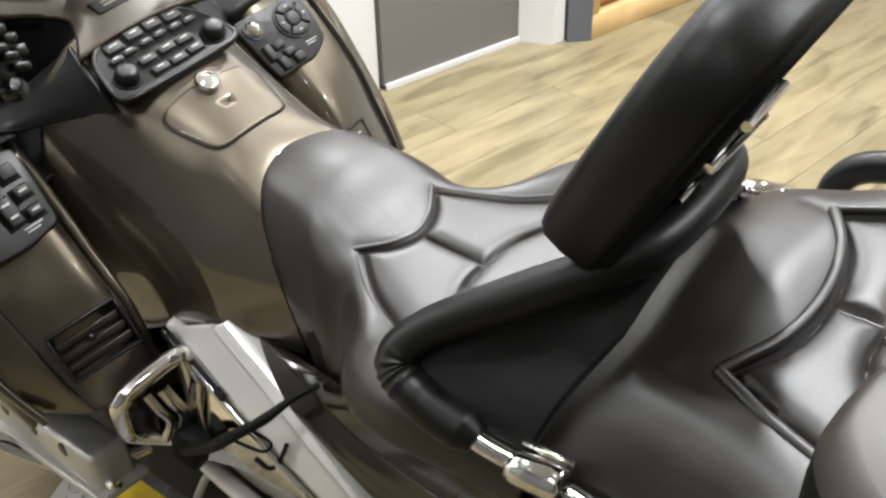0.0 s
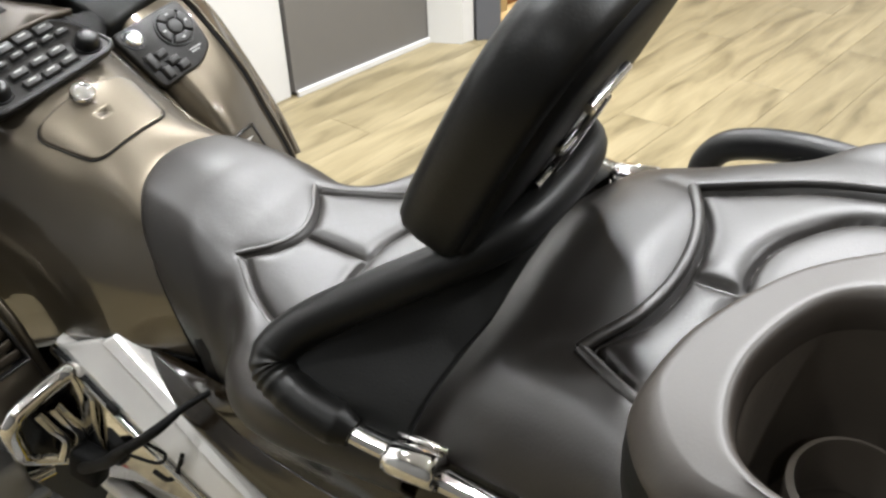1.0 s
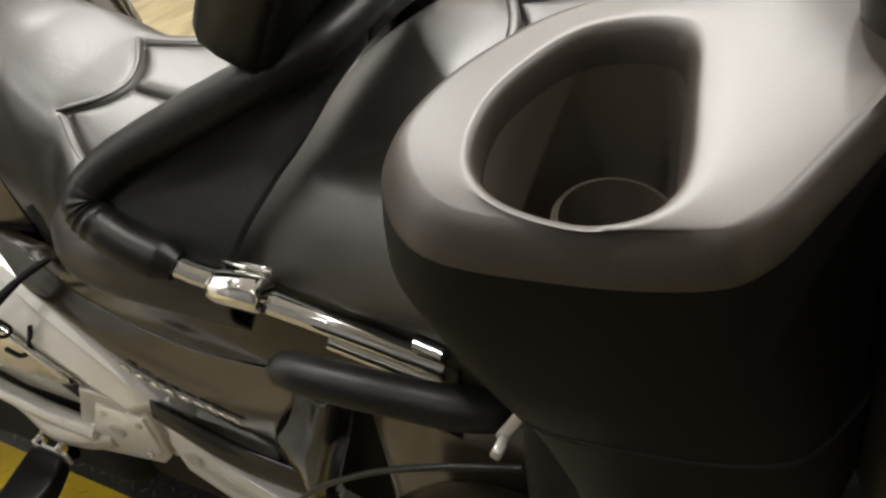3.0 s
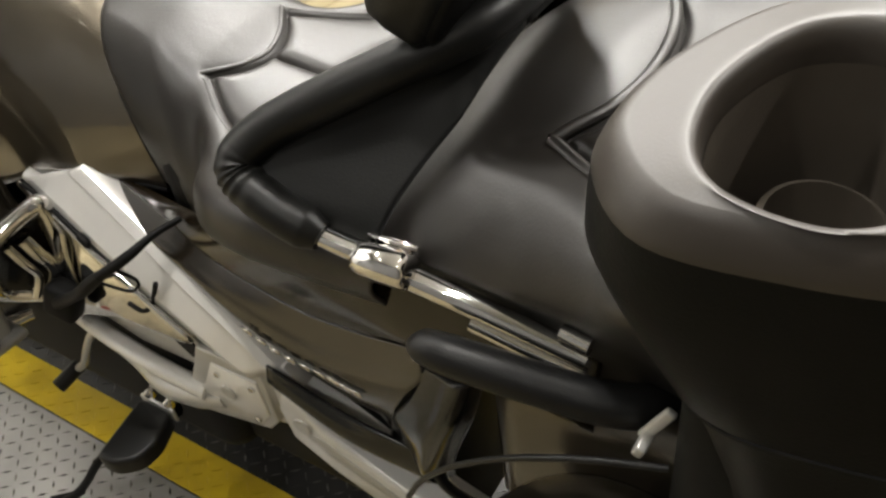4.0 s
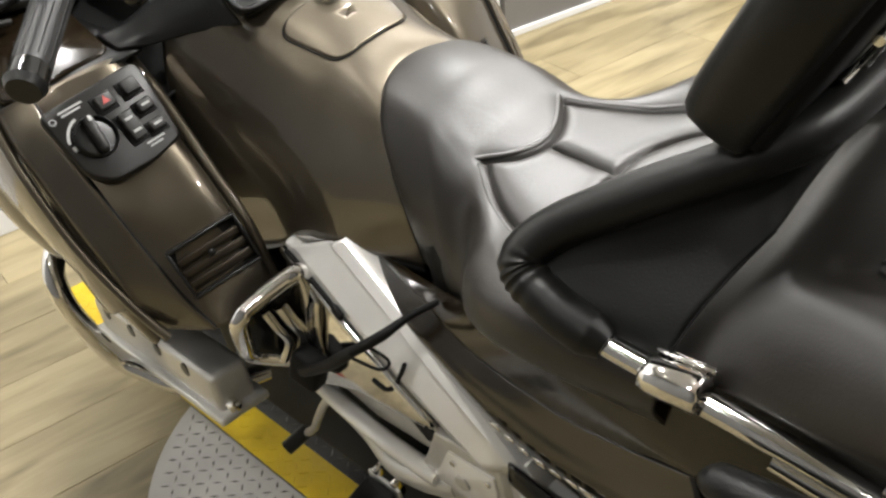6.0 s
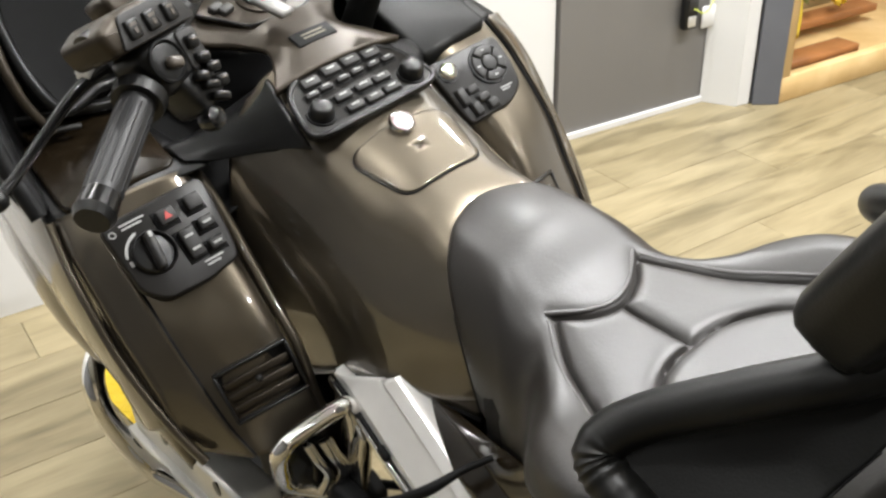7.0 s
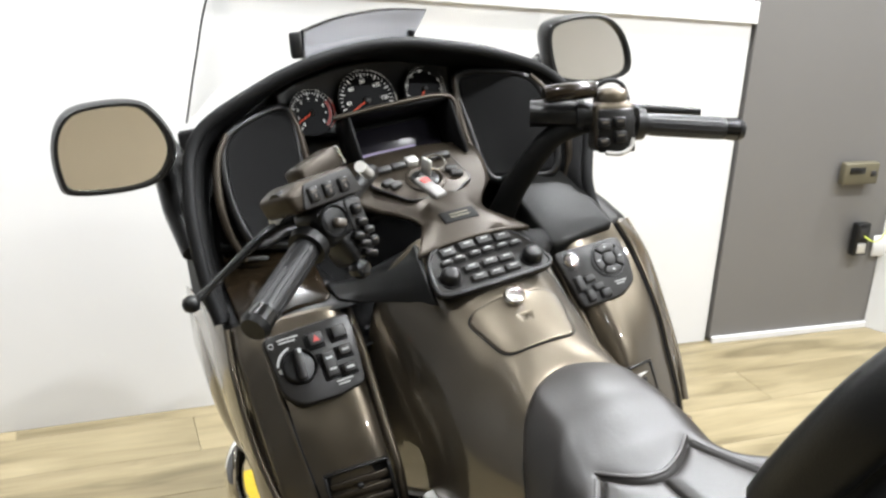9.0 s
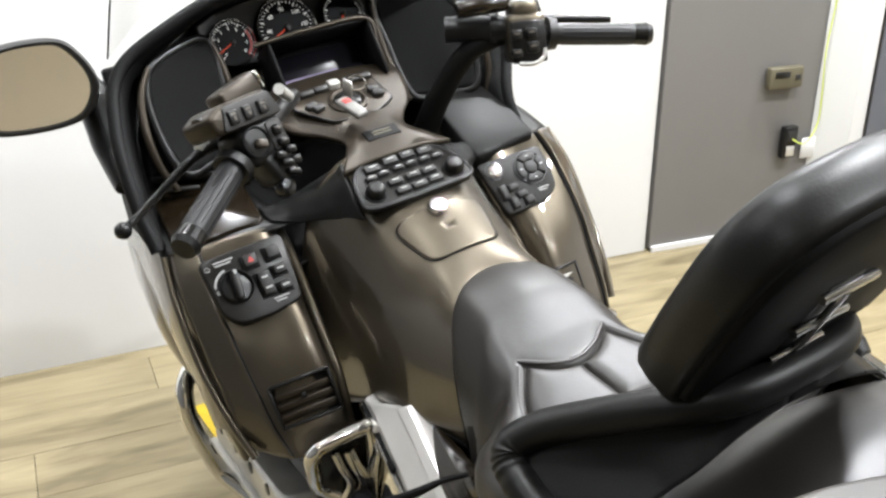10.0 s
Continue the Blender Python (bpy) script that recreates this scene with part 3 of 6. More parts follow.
for s in SIDES:
    RIDER_SEAMS += [[(s * 0.062, 0.664), (s * 0.090, 0.627), (s * 0.112, 0.583), (s * 0.128, 0.548), (s * 0.16, 0.47)],
                    [(0.003, 0.557), (s * 0.03, 0.556), (s * 0.062, 0.545), (s * 0.098, 0.518), (s * 0.12, 0.47)]]
seat = part("rider_seat", grid_bm(groove(surf(sym(RS), 240, 240), RIDER_SEAMS, 0.0050, 0.0028, 0.0035)), LEATHER, bike, "black stitched leather rider seat", thick=0.003)

EDGE = [c[0] for c in RS]
part("seat_gap", tube_bm([(-x, y, z) for x, y, z in EDGE[:0:-1]] + EDGE, 0.0028, 8, 90), MATTE, bike, "thin black gap between tank and seat")

# passenger seat
PS = [
    [(0, 0.415, 0.79), (0, 0.39, 0.83), (0, 0.335, 0.878), (0, 0.27, 0.892), (0, 0.217, 0.885), (0, 0.12, 0.885), (0, -0.06, 0.90)],
    [(0.07, 0.41, 0.79), (0.07, 0.385, 0.828), (0.075, 0.33, 0.875), (0.085, 0.27, 0.888), (0.10, 0.21, 0.886), (0.12, 0.12, 0.89), (0.12, -0.06, 0.90)],
    [(0.145, 0.40, 0.785), (0.15, 0.375, 0.815), (0.155, 0.32, 0.855), (0.165, 0.26, 0.87), (0.18, 0.2, 0.882), (0.2, 0.12, 0.89), (0.2, -0.06, 0.90)],
    [(0.182, 0.39, 0.795), (0.187, 0.36, 0.801), (0.194, 0.30, 0.814), (0.202, 0.25, 0.822), (0.214, 0.19, 0.842), (0.24, 0.12, 0.885), (0.25, -0.06, 0.89)],
    [(0.18, 0.385, 0.775), (0.184, 0.36, 0.782), (0.190, 0.29, 0.79), (0.194, 0.25, 0.795), (0.20, 0.19, 0.80), (0.21, 0.12, 0.805), (0.21, -0.06, 0.81)],
    [(0.16, 0.385, 0.72), (0.165, 0.36, 0.72), (0.17, 0.29, 0.72), (0.172, 0.25, 0.72), (0.175, 0.19, 0.72), (0.18, 0.12, 0.72), (0.18, -0.06, 0.72)],
]
PASS_SEAMS = [[(-0.105, 0.25), (-0.06, 0.225), (0, 0.217), (0.06, 0.225), (0.105, 0.25)], [(0, 0.217), (0, 0.195), (0.0, 0.173)]]
for s in SIDES:
    PASS_SEAMS += [[(s * 0.105, 0.25), (s * 0.13, 0.20), (s * 0.15, 0.14), (s * 0.16, 0.03)],
                   [(0, 0.173), (s * 0.04, 0.175), (s * 0.08, 0.16), (s * 0.12, 0.11), (s * 0.13, 0.0)]]
CREASES = [[(s * 0.110, 0.262), (s * 0.114, 0.272), (s * 0.118, 0.282)] for s in SIDES]
pseat = part("passenger_seat", grid_bm(groove(groove(surf(sym(PS), 240, 240), PASS_SEAMS, 0.0060, 0.0032, 0.004), CREASES, 0.0022, 0.008)), LEATHER, bike, "black stitched leather passenger seat", thick=0.003)

def on_seat(curves):
    tree = BVHTree.FromBMesh(grid_bm(surf(sym(curves), 80, 80)))
    return lambda x, y: (x, y, tree.ray_cast(V((x, y, 2.0)), V((0, 0, -1)))[0].z)


def piping(lines, curves, r, lift, parent):
    f = on_seat(curves)
    for line in lines:
        q = cr([(x, y, 0) for x, y in line], 16)
        part("piping", tube_bm([tuple(V(f(p[0], p[1])) + V((0, 0, lift))) for p in q], r, 8, 50), LEATHER, parent)


piping([[(-0.066, 0.676), (-0.033, 0.654), (0, 0.645), (0.033, 0.654), (0.066, 0.676)]] + [[(s * 0.069, 0.669), (s * 0.098, 0.629), (s * 0.120, 0.585), (s * 0.137, 0.55), (s * 0.166, 0.475)] for s in SIDES], RS, 0.0038, 0.0005, seat)
piping([[(-0.112, 0.258), (-0.06, 0.234), (0, 0.226), (0.06, 0.234), (0.112, 0.258)]] + [[(s * 0.112, 0.258), (s * 0.139, 0.205), (s * 0.160, 0.145), (s * 0.17, 0.05), (s * 0.172, -0.04)] for s in SIDES], PS, 0.0055, 0.003, pseat)

def stitched(lines, curves, depth, parent):
    """The dark sewn gap at the bottom of each seam."""
    f = on_seat(curves)
    for line in lines:
        q = cr([(x, y, 0) for x, y in line], 14)
        part("seam", tube_bm([tuple(V(f(p[0], p[1])) + V((0, 0, depth))) for p in q], 0.0017, 6, 50), MATTE, parent)


stitched(RIDER_SEAMS, RS, -0.0055, seat)
stitched(PASS_SEAMS, PS, -0.0062, pseat)

# U-shaped padded bar of the backrest, its vinyl apron, and the chrome rods
BAR_R = []
for i in range(300):
    f = min(i, 299 - i) / 299
    near = math.exp(-((f - 0.135) / 0.035) ** 2)
    BAR_R.append(0.0185 * min(1.0, 0.66 + 0.34 * min(i, 299 - i) / 7) + 0.0011 * near * math.sin(i * 1.35 + 2 * math.sin(i * 0.31)) - 0.0006 * near)
part("padded_bar", tube_bm([(-0.212, 0.41, 0.815), (-0.214, 0.455, 0.832), (-0.205, 0.492, 0.85), (-0.178, 0.478, 0.872), (-0.14, 0.42, 0.905), (-0.10, 0.365, 0.93), (-0.05, 0.335, 0.94), (0.05, 0.335, 0.94),
      (0.10, 0.365, 0.93), (0.14, 0.42, 0.905), (0.178, 0.478, 0.872), (0.205, 0.492, 0.85), (0.214, 0.455, 0.832), (0.212, 0.41, 0.815)], BAR_R, 18, 300), WRAP, bike, "black leather-wrapped U-shaped bar")
AP = [[(0.205, 0.432, 0.822), (0.206, 0.468, 0.838), (0.197, 0.486, 0.852), (0.172, 0.470, 0.873), (0.132, 0.412, 0.908), (0.10, 0.368, 0.927), (0.05, 0.338, 0.938), (0, 0.335, 0.938)],
      [(0.202, 0.402, 0.814), (0.196, 0.418, 0.830), (0.182, 0.420, 0.843), (0.155, 0.405, 0.862), (0.122, 0.375, 0.888), (0.09, 0.352, 0.905), (0.05, 0.338, 0.915), (0, 0.336, 0.917)],
      [(0.200, 0.368, 0.812), (0.186, 0.364, 0.826), (0.168, 0.359, 0.842), (0.138, 0.349, 0.862), (0.108, 0.338, 0.880), (0.06, 0.338, 0.893), (0, 0.340, 0.897)]]
for s in SIDES:
    part("apron", grid_bm(surf([mx(c, s) for c in AP], 40, 20)), APRON, bike, "black vinyl apron under the padded bar", thick=0.003)
    strip(mx([(0.202, 0.366, 0.816), (0.187, 0.362, 0.830), (0.168, 0.357, 0.846), (0.138, 0.347, 0.866), (0.108, 0.336, 0.884)], s), 0.0009, "apron_seam", MATTE, bike, "thin dark seam behind the apron", 6, 30)
    strip(mx([(0.212, 0.415, 0.816), (0.211, 0.39, 0.812), (0.209, 0.36, 0.808)], s), 0.0088, "rod", CHROME, bike, "thin chrome rod", 12, 10)
    strip(mx([(0.207, 0.345, 0.801), (0.206, 0.27, 0.794), (0.201, 0.20, 0.779), (0.200, 0.187, 0.776)], s), 0.0102, "rod", CHROME, bike, "thick chrome rod", 14, 12)
    ferrule = part("clamp_collar", lathe_bm([(0.010, -0.026), (0.0145, -0.024), (0.0160, -0.020), (0.0160, 0.017), (0.014, 0.024), (0.010, 0.026)], 8,
         basis(mx([(0.2095, 0.353, 0.8075)], s)[0], (1, 0, 0), (0, 0.12, 1)) @ pose(0, 0, 0, 0, 0, 0) @ pose(0, 0, 0, 180, 0, 0)), CHROME, bike, "polished clamp collar")
    part("lug", box_bm((0.005, 0.048, 0.005), 0.001, 1, pose(s * 0.196, 0.352, 0.820, -6, 0, 0)), CHROME, ferrule)
    strip(mx([(0.214, 0.275, 0.785), (0.212, 0.23, 0.776), (0.209, 0.185, 0.767)], s), 0.007, "rod", CHROME, bike, "thin chrome rod", 10, 8)
    strip(mx([(0.207, 0.204, 0.806), (0.2075, 0.193, 0.805), (0.208, 0.181, 0.804)], s), 0.0065, "rod", CHROME, bike, "thin chrome rod", 10, 6)
    if s < 0:
        part("grab_handle", tube_bm(mx([(0.248, 0.300, 0.784), (0.249, 0.296, 0.785), (0.250, 0.275, 0.788), (0.245, 0.24, 0.785), (0.236, 0.20, 0.778), (0.227, 0.165, 0.772), (0.212, 0.140, 0.764), (0.190, 0.128, 0.756)], s), [0.009, 0.0135, 0.0155, 0.016, 0.016, 0.0165, 0.017, 0.017], 16, 60), RUBBER, bike, "black rubber grab handle")

part("grab_handle", tube_bm([(0.252, 0.305, 0.785), (0.262, 0.298, 0.812), (0.268, 0.270, 0.836), (0.270, 0.20, 0.846), (0.265, 0.12, 0.838), (0.25, 0.08, 0.81), (0.21, 0.07, 0.79)], [0.011, 0.015, 0.0165, 0.0165, 0.0165, 0.016, 0.015], 16, 50), RUBBER, bike, "black rubber grab handle standing up")

# backrest pad: reclined, round-topped
REC = radians(30)
PADM = basis((0, 0.379, 0.948), (1, 0, 0), (0, -math.sin(REC), math.cos(REC)))       # x across, y up the pad, z to its back... turned below
outline = [(-0.132, 0.03), (-0.118, 0.006), (-0.06, 0.0), (0.06, 0.0), (0.118, 0.006), (0.132, 0.03), (0.135, 0.11), (0.125, 0.185), (0.085, 0.228), (0.0, 0.242), (-0.085, 0.228), (-0.125, 0.185), (-0.135, 0.11)]
ring = np.array(rounded(outline, 72))
mid = ring.mean(axis=0)
rows = []
for z, k in ((0.0, 0.0), (0.0, 0.55), (0.002, 0.88), (0.007, 0.96), (0.015, 1.0), (0.032, 1.01), (0.050, 1.0), (0.056, 0.985), (0.060, 0.95), (0.061, 0.5), (0.061, 0.0)):
    rows.append([(*(mid + (p - mid) * max(k, 0.001)), z - 0.04) for p in ring])
pad_bm = grid_bm(np.array(rows), loop_u=True, cap=True)
bmesh.ops.transform(pad_bm, matrix=PADM, verts=pad_bm.verts)
backrest = part("backrest", pad_bm, WRAP, bike, "black leather rider backrest pad")
BACKZ = 0.021
back_rows = [[(*(mid + (p - mid) * k), z) for p in ring] for k, z in ((0.94, 0.018), (0.93, 0.024), (0.90, 0.027), (0.5, 0.027), (0.01, 0.027))]
bb = grid_bm(np.array(back_rows), loop_u=True)
bmesh.ops.transform(bb, matrix=PADM, verts=bb.verts)
part("back_panel", bb, MATTE, backrest, "matte black back panel")
hinge = part("hinge", box_bm((0.044, 0.10, 0.008), 0.003, 2, PADM @ pose(0.0, 0.085, BACKZ + 0.003)), BLACK, backrest, "black hinge plate")
for y in (0.03, 0.075, 0.125):
    part("bolt", tube_bm([PADM @ V((-0.03, y, BACKZ + 0.010)), PADM @ V((0.0, y, BACKZ + 0.010)), PADM @ V((0.036, y, BACKZ + 0.010))], 0.0045, 10, 6), CHROME, hinge)
part("strut", tube_bm([PADM @ V((-0.005, 0.125, BACKZ + 0.013)), PADM @ V((-0.005, 0.02, BACKZ + 0.012)), PADM @ V((-0.05, -0.015, BACKZ + 0.008)), PADM @ V((-0.09, -0.025, BACKZ - 0.01))], 0.0038, 8, 24), CHROME, hinge)

# side consoles with vents, control panels, storage lids
CON = [[(0.176, 1.130, 0.840), (0.180, 1.085, 0.800), (0.187, 1.012, 0.728), (0.190, 0.966, 0.670), (0.190, 0.945, 0.615), (0.188, 0.935, 0.585)],
       [(0.20, 1.11, 0.865), (0.205, 1.06, 0.82), (0.208, 0.985, 0.745), (0.206, 0.945, 0.68), (0.205, 0.925, 0.63), (0.20, 0.915, 0.59)],
       [(0.25, 1.115, 0.868), (0.255, 1.07, 0.825), (0.258, 1.0, 0.75), (0.255, 0.96, 0.69), (0.25, 0.935, 0.64), (0.245, 0.92, 0.60)],
       [(0.30, 1.12, 0.865), (0.305, 1.08, 0.825), (0.305, 1.02, 0.75), (0.30, 0.985, 0.69), (0.295, 0.955, 0.64), (0.285, 0.93, 0.60)],
       [(0.325, 1.135, 0.86), (0.332, 1.10, 0.825), (0.333, 1.05, 0.75), (0.33, 1.015, 0.69), (0.328, 0.995, 0.64), (0.320, 0.985, 0.598)],
       [(0.345, 1.19, 0.85), (0.352, 1.16, 0.80), (0.355, 1.11, 0.73), (0.352, 1.07, 0.67), (0.347, 1.04, 0.63), (0.338, 1.0, 0.585)],
       [(0.342, 1.30, 0.84), (0.346, 1.28, 0.78), (0.347, 1.25, 0.71), (0.345, 1.22, 0.68), (0.340, 1.19, 0.655), (0.332, 1.15, 0.63)],
       [(0.33, 1.45, 0.80), (0.335, 1.44, 0.74), (0.335, 1.41, 0.68), (0.33, 1.39, 0.66), (0.325, 1.36, 0.645), (0.31, 1.32, 0.63)]]
for s in SIDES:
    strip(mx([(0.172, 1.126, 0.850), (0.174, 1.080, 0.813), (0.180, 1.010, 0.735), (0.183, 0.962, 0.675), (0.187, 0.940, 0.613), (0.186, 0.930, 0.588)], s), 0.0065, "console_lip", BRONZE, bike, "", 10, 40)
    strip(mx([(x, y - 0.002, z + 0.002) for x, y, z in CON[3]], s), 0.0026, "console_seam", MATTE, bike, "dark seam along the console", 8, 40)
    a, b = [V(p) for p in CON[3]], [V(p) for p in CON[4]]
    rail = [[p + V((0.003, -0.001, 0.001)) for p in a], [p + V((0.004, -0.005, 0.005)) for p in a], [p.lerp(q, 0.5) + V((0.002, -0.006, 0.006)) for p, q in zip(a, b)],
            [q + V((0.002, -0.005, 0.005)) for q in b], [q + V((0.008, -0.001, 0.001)) for q in b], [q + V((0.010, 0.012, -0.004)) for q in b]]
    part("console_rail", grid_bm(surf([mx([tuple(p) for p in c], s) for c in rail], 40, 30)), BRONZE, bike, "raised bronze outer rail of the console", thick=0.003)
    wing = []
    for dx, dy, dz in ((0.010, 0.008, -0.004), (0.018, 0.022, -0.010), (0.024, 0.050, -0.024), (0.016, 0.10, -0.045), (-0.004, 0.16, -0.06)):
        wing.append([q + V((dx * (1.0 if s < 0 else 0.5), dy, dz)) * min(1.0, 0.15 + 0.6 * k) for k, q in enumerate(b[1:5])])
    part("outer_panel", grid_bm(surf([mx([tuple(p) for p in c], s) for c in wing], 40, 30)), BRONZE, bike, "bronze outer panel beside the console", thick=0.003)
    part("side_console", grid_bm(surf([mx(c, s) for c in CON], 50, 70)), BRONZE, bike, "metallic bronze side fairing console", thick=0.004)

# fairing rim, hood and outer shell
RIM = [(0.348, 1.15, 0.865), (0.352, 1.19, 0.93), (0.34, 1.25, 1.02), (0.303, 1.30, 1.09), (0.21, 1.305, 1.137), (0.11, 1.30, 1.168), (0.0, 1.29, 1.178)]
IN1 = [(0.335, 1.16, 0.865), (0.337, 1.20, 0.93), (0.322, 1.26, 1.01), (0.288, 1.31, 1.075), (0.20, 1.325, 1.122), (0.105, 1.325, 1.152), (0.0, 1.32, 1.162)]
IN2 = [(0.325, 1.20, 0.86), (0.325, 1.24, 0.92), (0.305, 1.30, 0.99), (0.27, 1.345, 1.05), (0.19, 1.39, 1.095), (0.10, 1.42, 1.12), (0.0, 1.43, 1.13)]
OUT1 = [(0.338, 1.22, 0.86), (0.338, 1.27, 0.90), (0.326, 1.35, 0.965), (0.292, 1.41, 1.032), (0.205, 1.44, 1.088), (0.11, 1.455, 1.118), (0.0, 1.455, 1.128)]
OUT2 = [(0.325, 1.36, 0.83), (0.322, 1.42, 0.90), (0.315, 1.48, 0.94), (0.30, 1.52, 1.0), (0.21, 1.56, 1.04), (0.11, 1.58, 1.06), (0.0, 1.59, 1.07)]
OUT3 = [(0.28, 1.60, 0.76), (0.27, 1.66, 0.80), (0.25, 1.72, 0.84), (0.2, 1.78, 0.87), (0.14, 1.82, 0.88), (0.07, 1.84, 0.89), (0.0, 1.85, 0.89)]


def across(half):
    """Left half mirrored; the right half sits a little lower and tucks in below the speaker."""
    right = [(x * (0.85 if z < 1.0 else 1.0), y, z - 0.012 * min(1.0, x / 0.1)) for x, y, z in half[-2::-1]]
    return [(-x, y, z) for x, y, z in half] + right


part("fairing", grid_bm(surf([across(c) for c in (RIM, OUT1, OUT2, OUT3)], 120, 40)), BRONZE, bike, "metallic bronze upper fairing", thick=0.004)
part("dash_hood", grid_bm(surf([across(c) for c in (RIM, IN1, IN2)], 120, 16)), MATTE, bike, "matte black inner hood of the fairing", thick=0.004)
strip(across(RIM), 0.010, "rim_trim", MATTE, bike, "soft black edge trim", 10, 120)

# ---- cockpit ----
def panel_frame(o, u, v):
    return basis(o, u, v)


# black fascia behind the instruments
F1 = [(0.325, 1.205, 0.862), (0.31, 1.27, 0.93), (0.285, 1.315, 1.0), (0.25, 1.35, 1.035), (0.17, 1.40, 1.06), (0.09, 1.43, 1.07), (0.0, 1.435, 1.075)]
F2 = [(0.32, 1.215, 0.86), (0.30, 1.28, 0.89), (0.27, 1.31, 0.93), (0.22, 1.335, 0.95), (0.16, 1.355, 0.97), (0.09, 1.375, 0.99), (0.0, 1.375, 0.995)]
F3 = [(0.315, 1.22, 0.845), (0.29, 1.285, 0.85), (0.25, 1.29, 0.855), (0.20, 1.29, 0.86), (0.15, 1.29, 0.87), (0.09, 1.31, 0.90), (0.0, 1.32, 0.92)]
part("dash_fascia", grid_bm(surf([across(c) for c in (IN2, F1, F2, F3)], 80, 30)), BLACK, bike, "black textured dashboard fascia", thick=0.004)
LINER = [[(-0.19, 1.08, 0.80), (-0.1, 1.07, 0.82), (0, 1.07, 0.83), (0.1, 1.07, 0.82), (0.19, 1.08, 0.80)],
         [(-0.20, 1.16, 0.79), (-0.1, 1.16, 0.80), (0, 1.16, 0.80), (0.1, 1.16, 0.80), (0.20, 1.16, 0.79)],
         [(-0.20, 1.30, 0.86), (-0.1, 1.31, 0.88), (0, 1.32, 0.90), (0.1, 1.31, 0.88), (0.20, 1.30, 0.86)]]
# black sheet added to give the hollows beside the console their shade
part("cockpit_dark_sheet", grid_bm(surf(LINER, 24, 24)), MATTE, bike, "black sheet added for the dark hollow round the steering head", thick=0.004)

# added boxes that close gaps to the bright wall and keep the cockpit dark
part("dark_backing", box_bm((0.60, 0.02, 0.52), 0.004, 1, pose(0, 1.45, 0.80)), MATTE, bike, "black backing added behind the dashboard")
for s in SIDES:
    part("dark_backing", box_bm((0.02, 0.34, 0.28), 0.004, 1, pose(s * 0.31, 1.30, 0.72)), MATTE, bike, "black backing added inside the fairing")
part("ledge", box_bm((0.15, 0.016, 0.012), 0.003, 2, pose(-0.235, 1.262, 0.915, 0, 4, -22)), BLACK, bike, "black ledge below the speaker")
for k in range(2):
    part("latch", box_bm((0.05, 0.008, 0.006), 0.002, 1, pose(-0.27 + 0.07 * k, 1.236 + 0.028 * k, 0.912, 0, 4, -22)), KEYGREY, bike, "small grey latch")

# instruments
GN = V((0, -0.90, 0.43)).normalized()
cluster = empty("instrument_cluster", Matrix(), bike)
SUR = [[(-0.155, 1.385, 1.108), (-0.10, 1.40, 1.122), (0, 1.412, 1.132), (0.10, 1.40, 1.122), (0.155, 1.385, 1.108)],
       [(-0.152, 1.375, 1.075), (-0.10, 1.392, 1.07), (0, 1.408, 1.065), (0.10, 1.40, 1.07), (0.152, 1.38, 1.075)],
       [(-0.145, 1.36, 1.04), (-0.10, 1.378, 1.03), (0, 1.39, 1.015), (0.10, 1.38, 1.03), (0.145, 1.36, 1.04)]]
part("surround", grid_bm(surf(SUR, 40, 16)), BLACK, cluster, "dark brown instrument surround", thick=0.006)


def gauge(o, r, name, label, numbers, needle_deg, red=False):
    m = basis(V(o) + GN * 0.004, (1, 0, 0), V((0, 0.43, 0.90)))
    face = part(name, lathe_bm([(r, 0.0), (r, 0.006), (r * 0.97, 0.006)], 48, m), FACE, bike, label)
    part("bezel", ring_bm([(r * 0.985, 0.004), (r * 1.03, 0.004), (r * 1.045, 0.009), (r * 1.03, 0.012), (r * 0.99, 0.009)], 48, m), CHROME, face, "bright bezel ring")
    ticks = []
    n = 33
    for i in range(n):
        a = radians(225 - 270 * i / (n - 1))
        L = r * (0.14 if i % 4 == 0 else 0.08)
        ticks.append(box_bm((L, r * (0.035 if i % 4 == 0 else 0.02), 0.0006), 0, 1, m @ pose(math.cos(a) * (r * 0.92 - L / 2), math.sin(a) * (r * 0.92 - L / 2), 0.0066, 0, 0, math.degrees(a))))
    part("scale", join_bm(*ticks), GAUGE_MARK, face, "white tick marks")
    if red:
        arc = [box_bm((r * 0.12, r * 0.11, 0.0006), 0, 1, m @ pose(math.cos(a) * r * 0.84, math.sin(a) * r * 0.84, 0.0067, 0, 0, math.degrees(a))) for a in [radians(225 - 270 * f) for f in np.linspace(0.74, 1.0, 12)]]
        part("red_zone", join_bm(*arc), RED, face, "red arc")
    for k, t in enumerate(numbers):
        a = radians(225 - 270 * k / (len(numbers) - 1))
        part("numeral", text_bm(t, r * 0.19, m @ pose(math.cos(a) * r * 0.64, math.sin(a) * r * 0.64, 0.0066)), GAUGE_MARK, face, smooth=False)
    a = radians(needle_deg)
    part("needle", join_bm(box_bm((r * 0.95, r * 0.045, 0.0012), 0.0003, 1, m @ pose(math.cos(a) * r * 0.36, math.sin(a) * r * 0.36, 0.0095, 0, 0, needle_deg))), ORANGE, face, "orange-red needle")
    part("hub", lathe_bm([(r * 0.13, 0.007), (r * 0.13, 0.011), (r * 0.09, 0.012)], 20, m), BLACK, face)
    return face


gauge((-0.104, 1.378, 1.068), 0.0365, "tachometer", "round tachometer with a red zone", [str(i) for i in range(9)], 205, True)
gauge((0, 1.396, 1.066), 0.050, "speedometer", "round speedometer with white numerals", ["20", "40", "60", "80", "100", "120", "140"], 205)
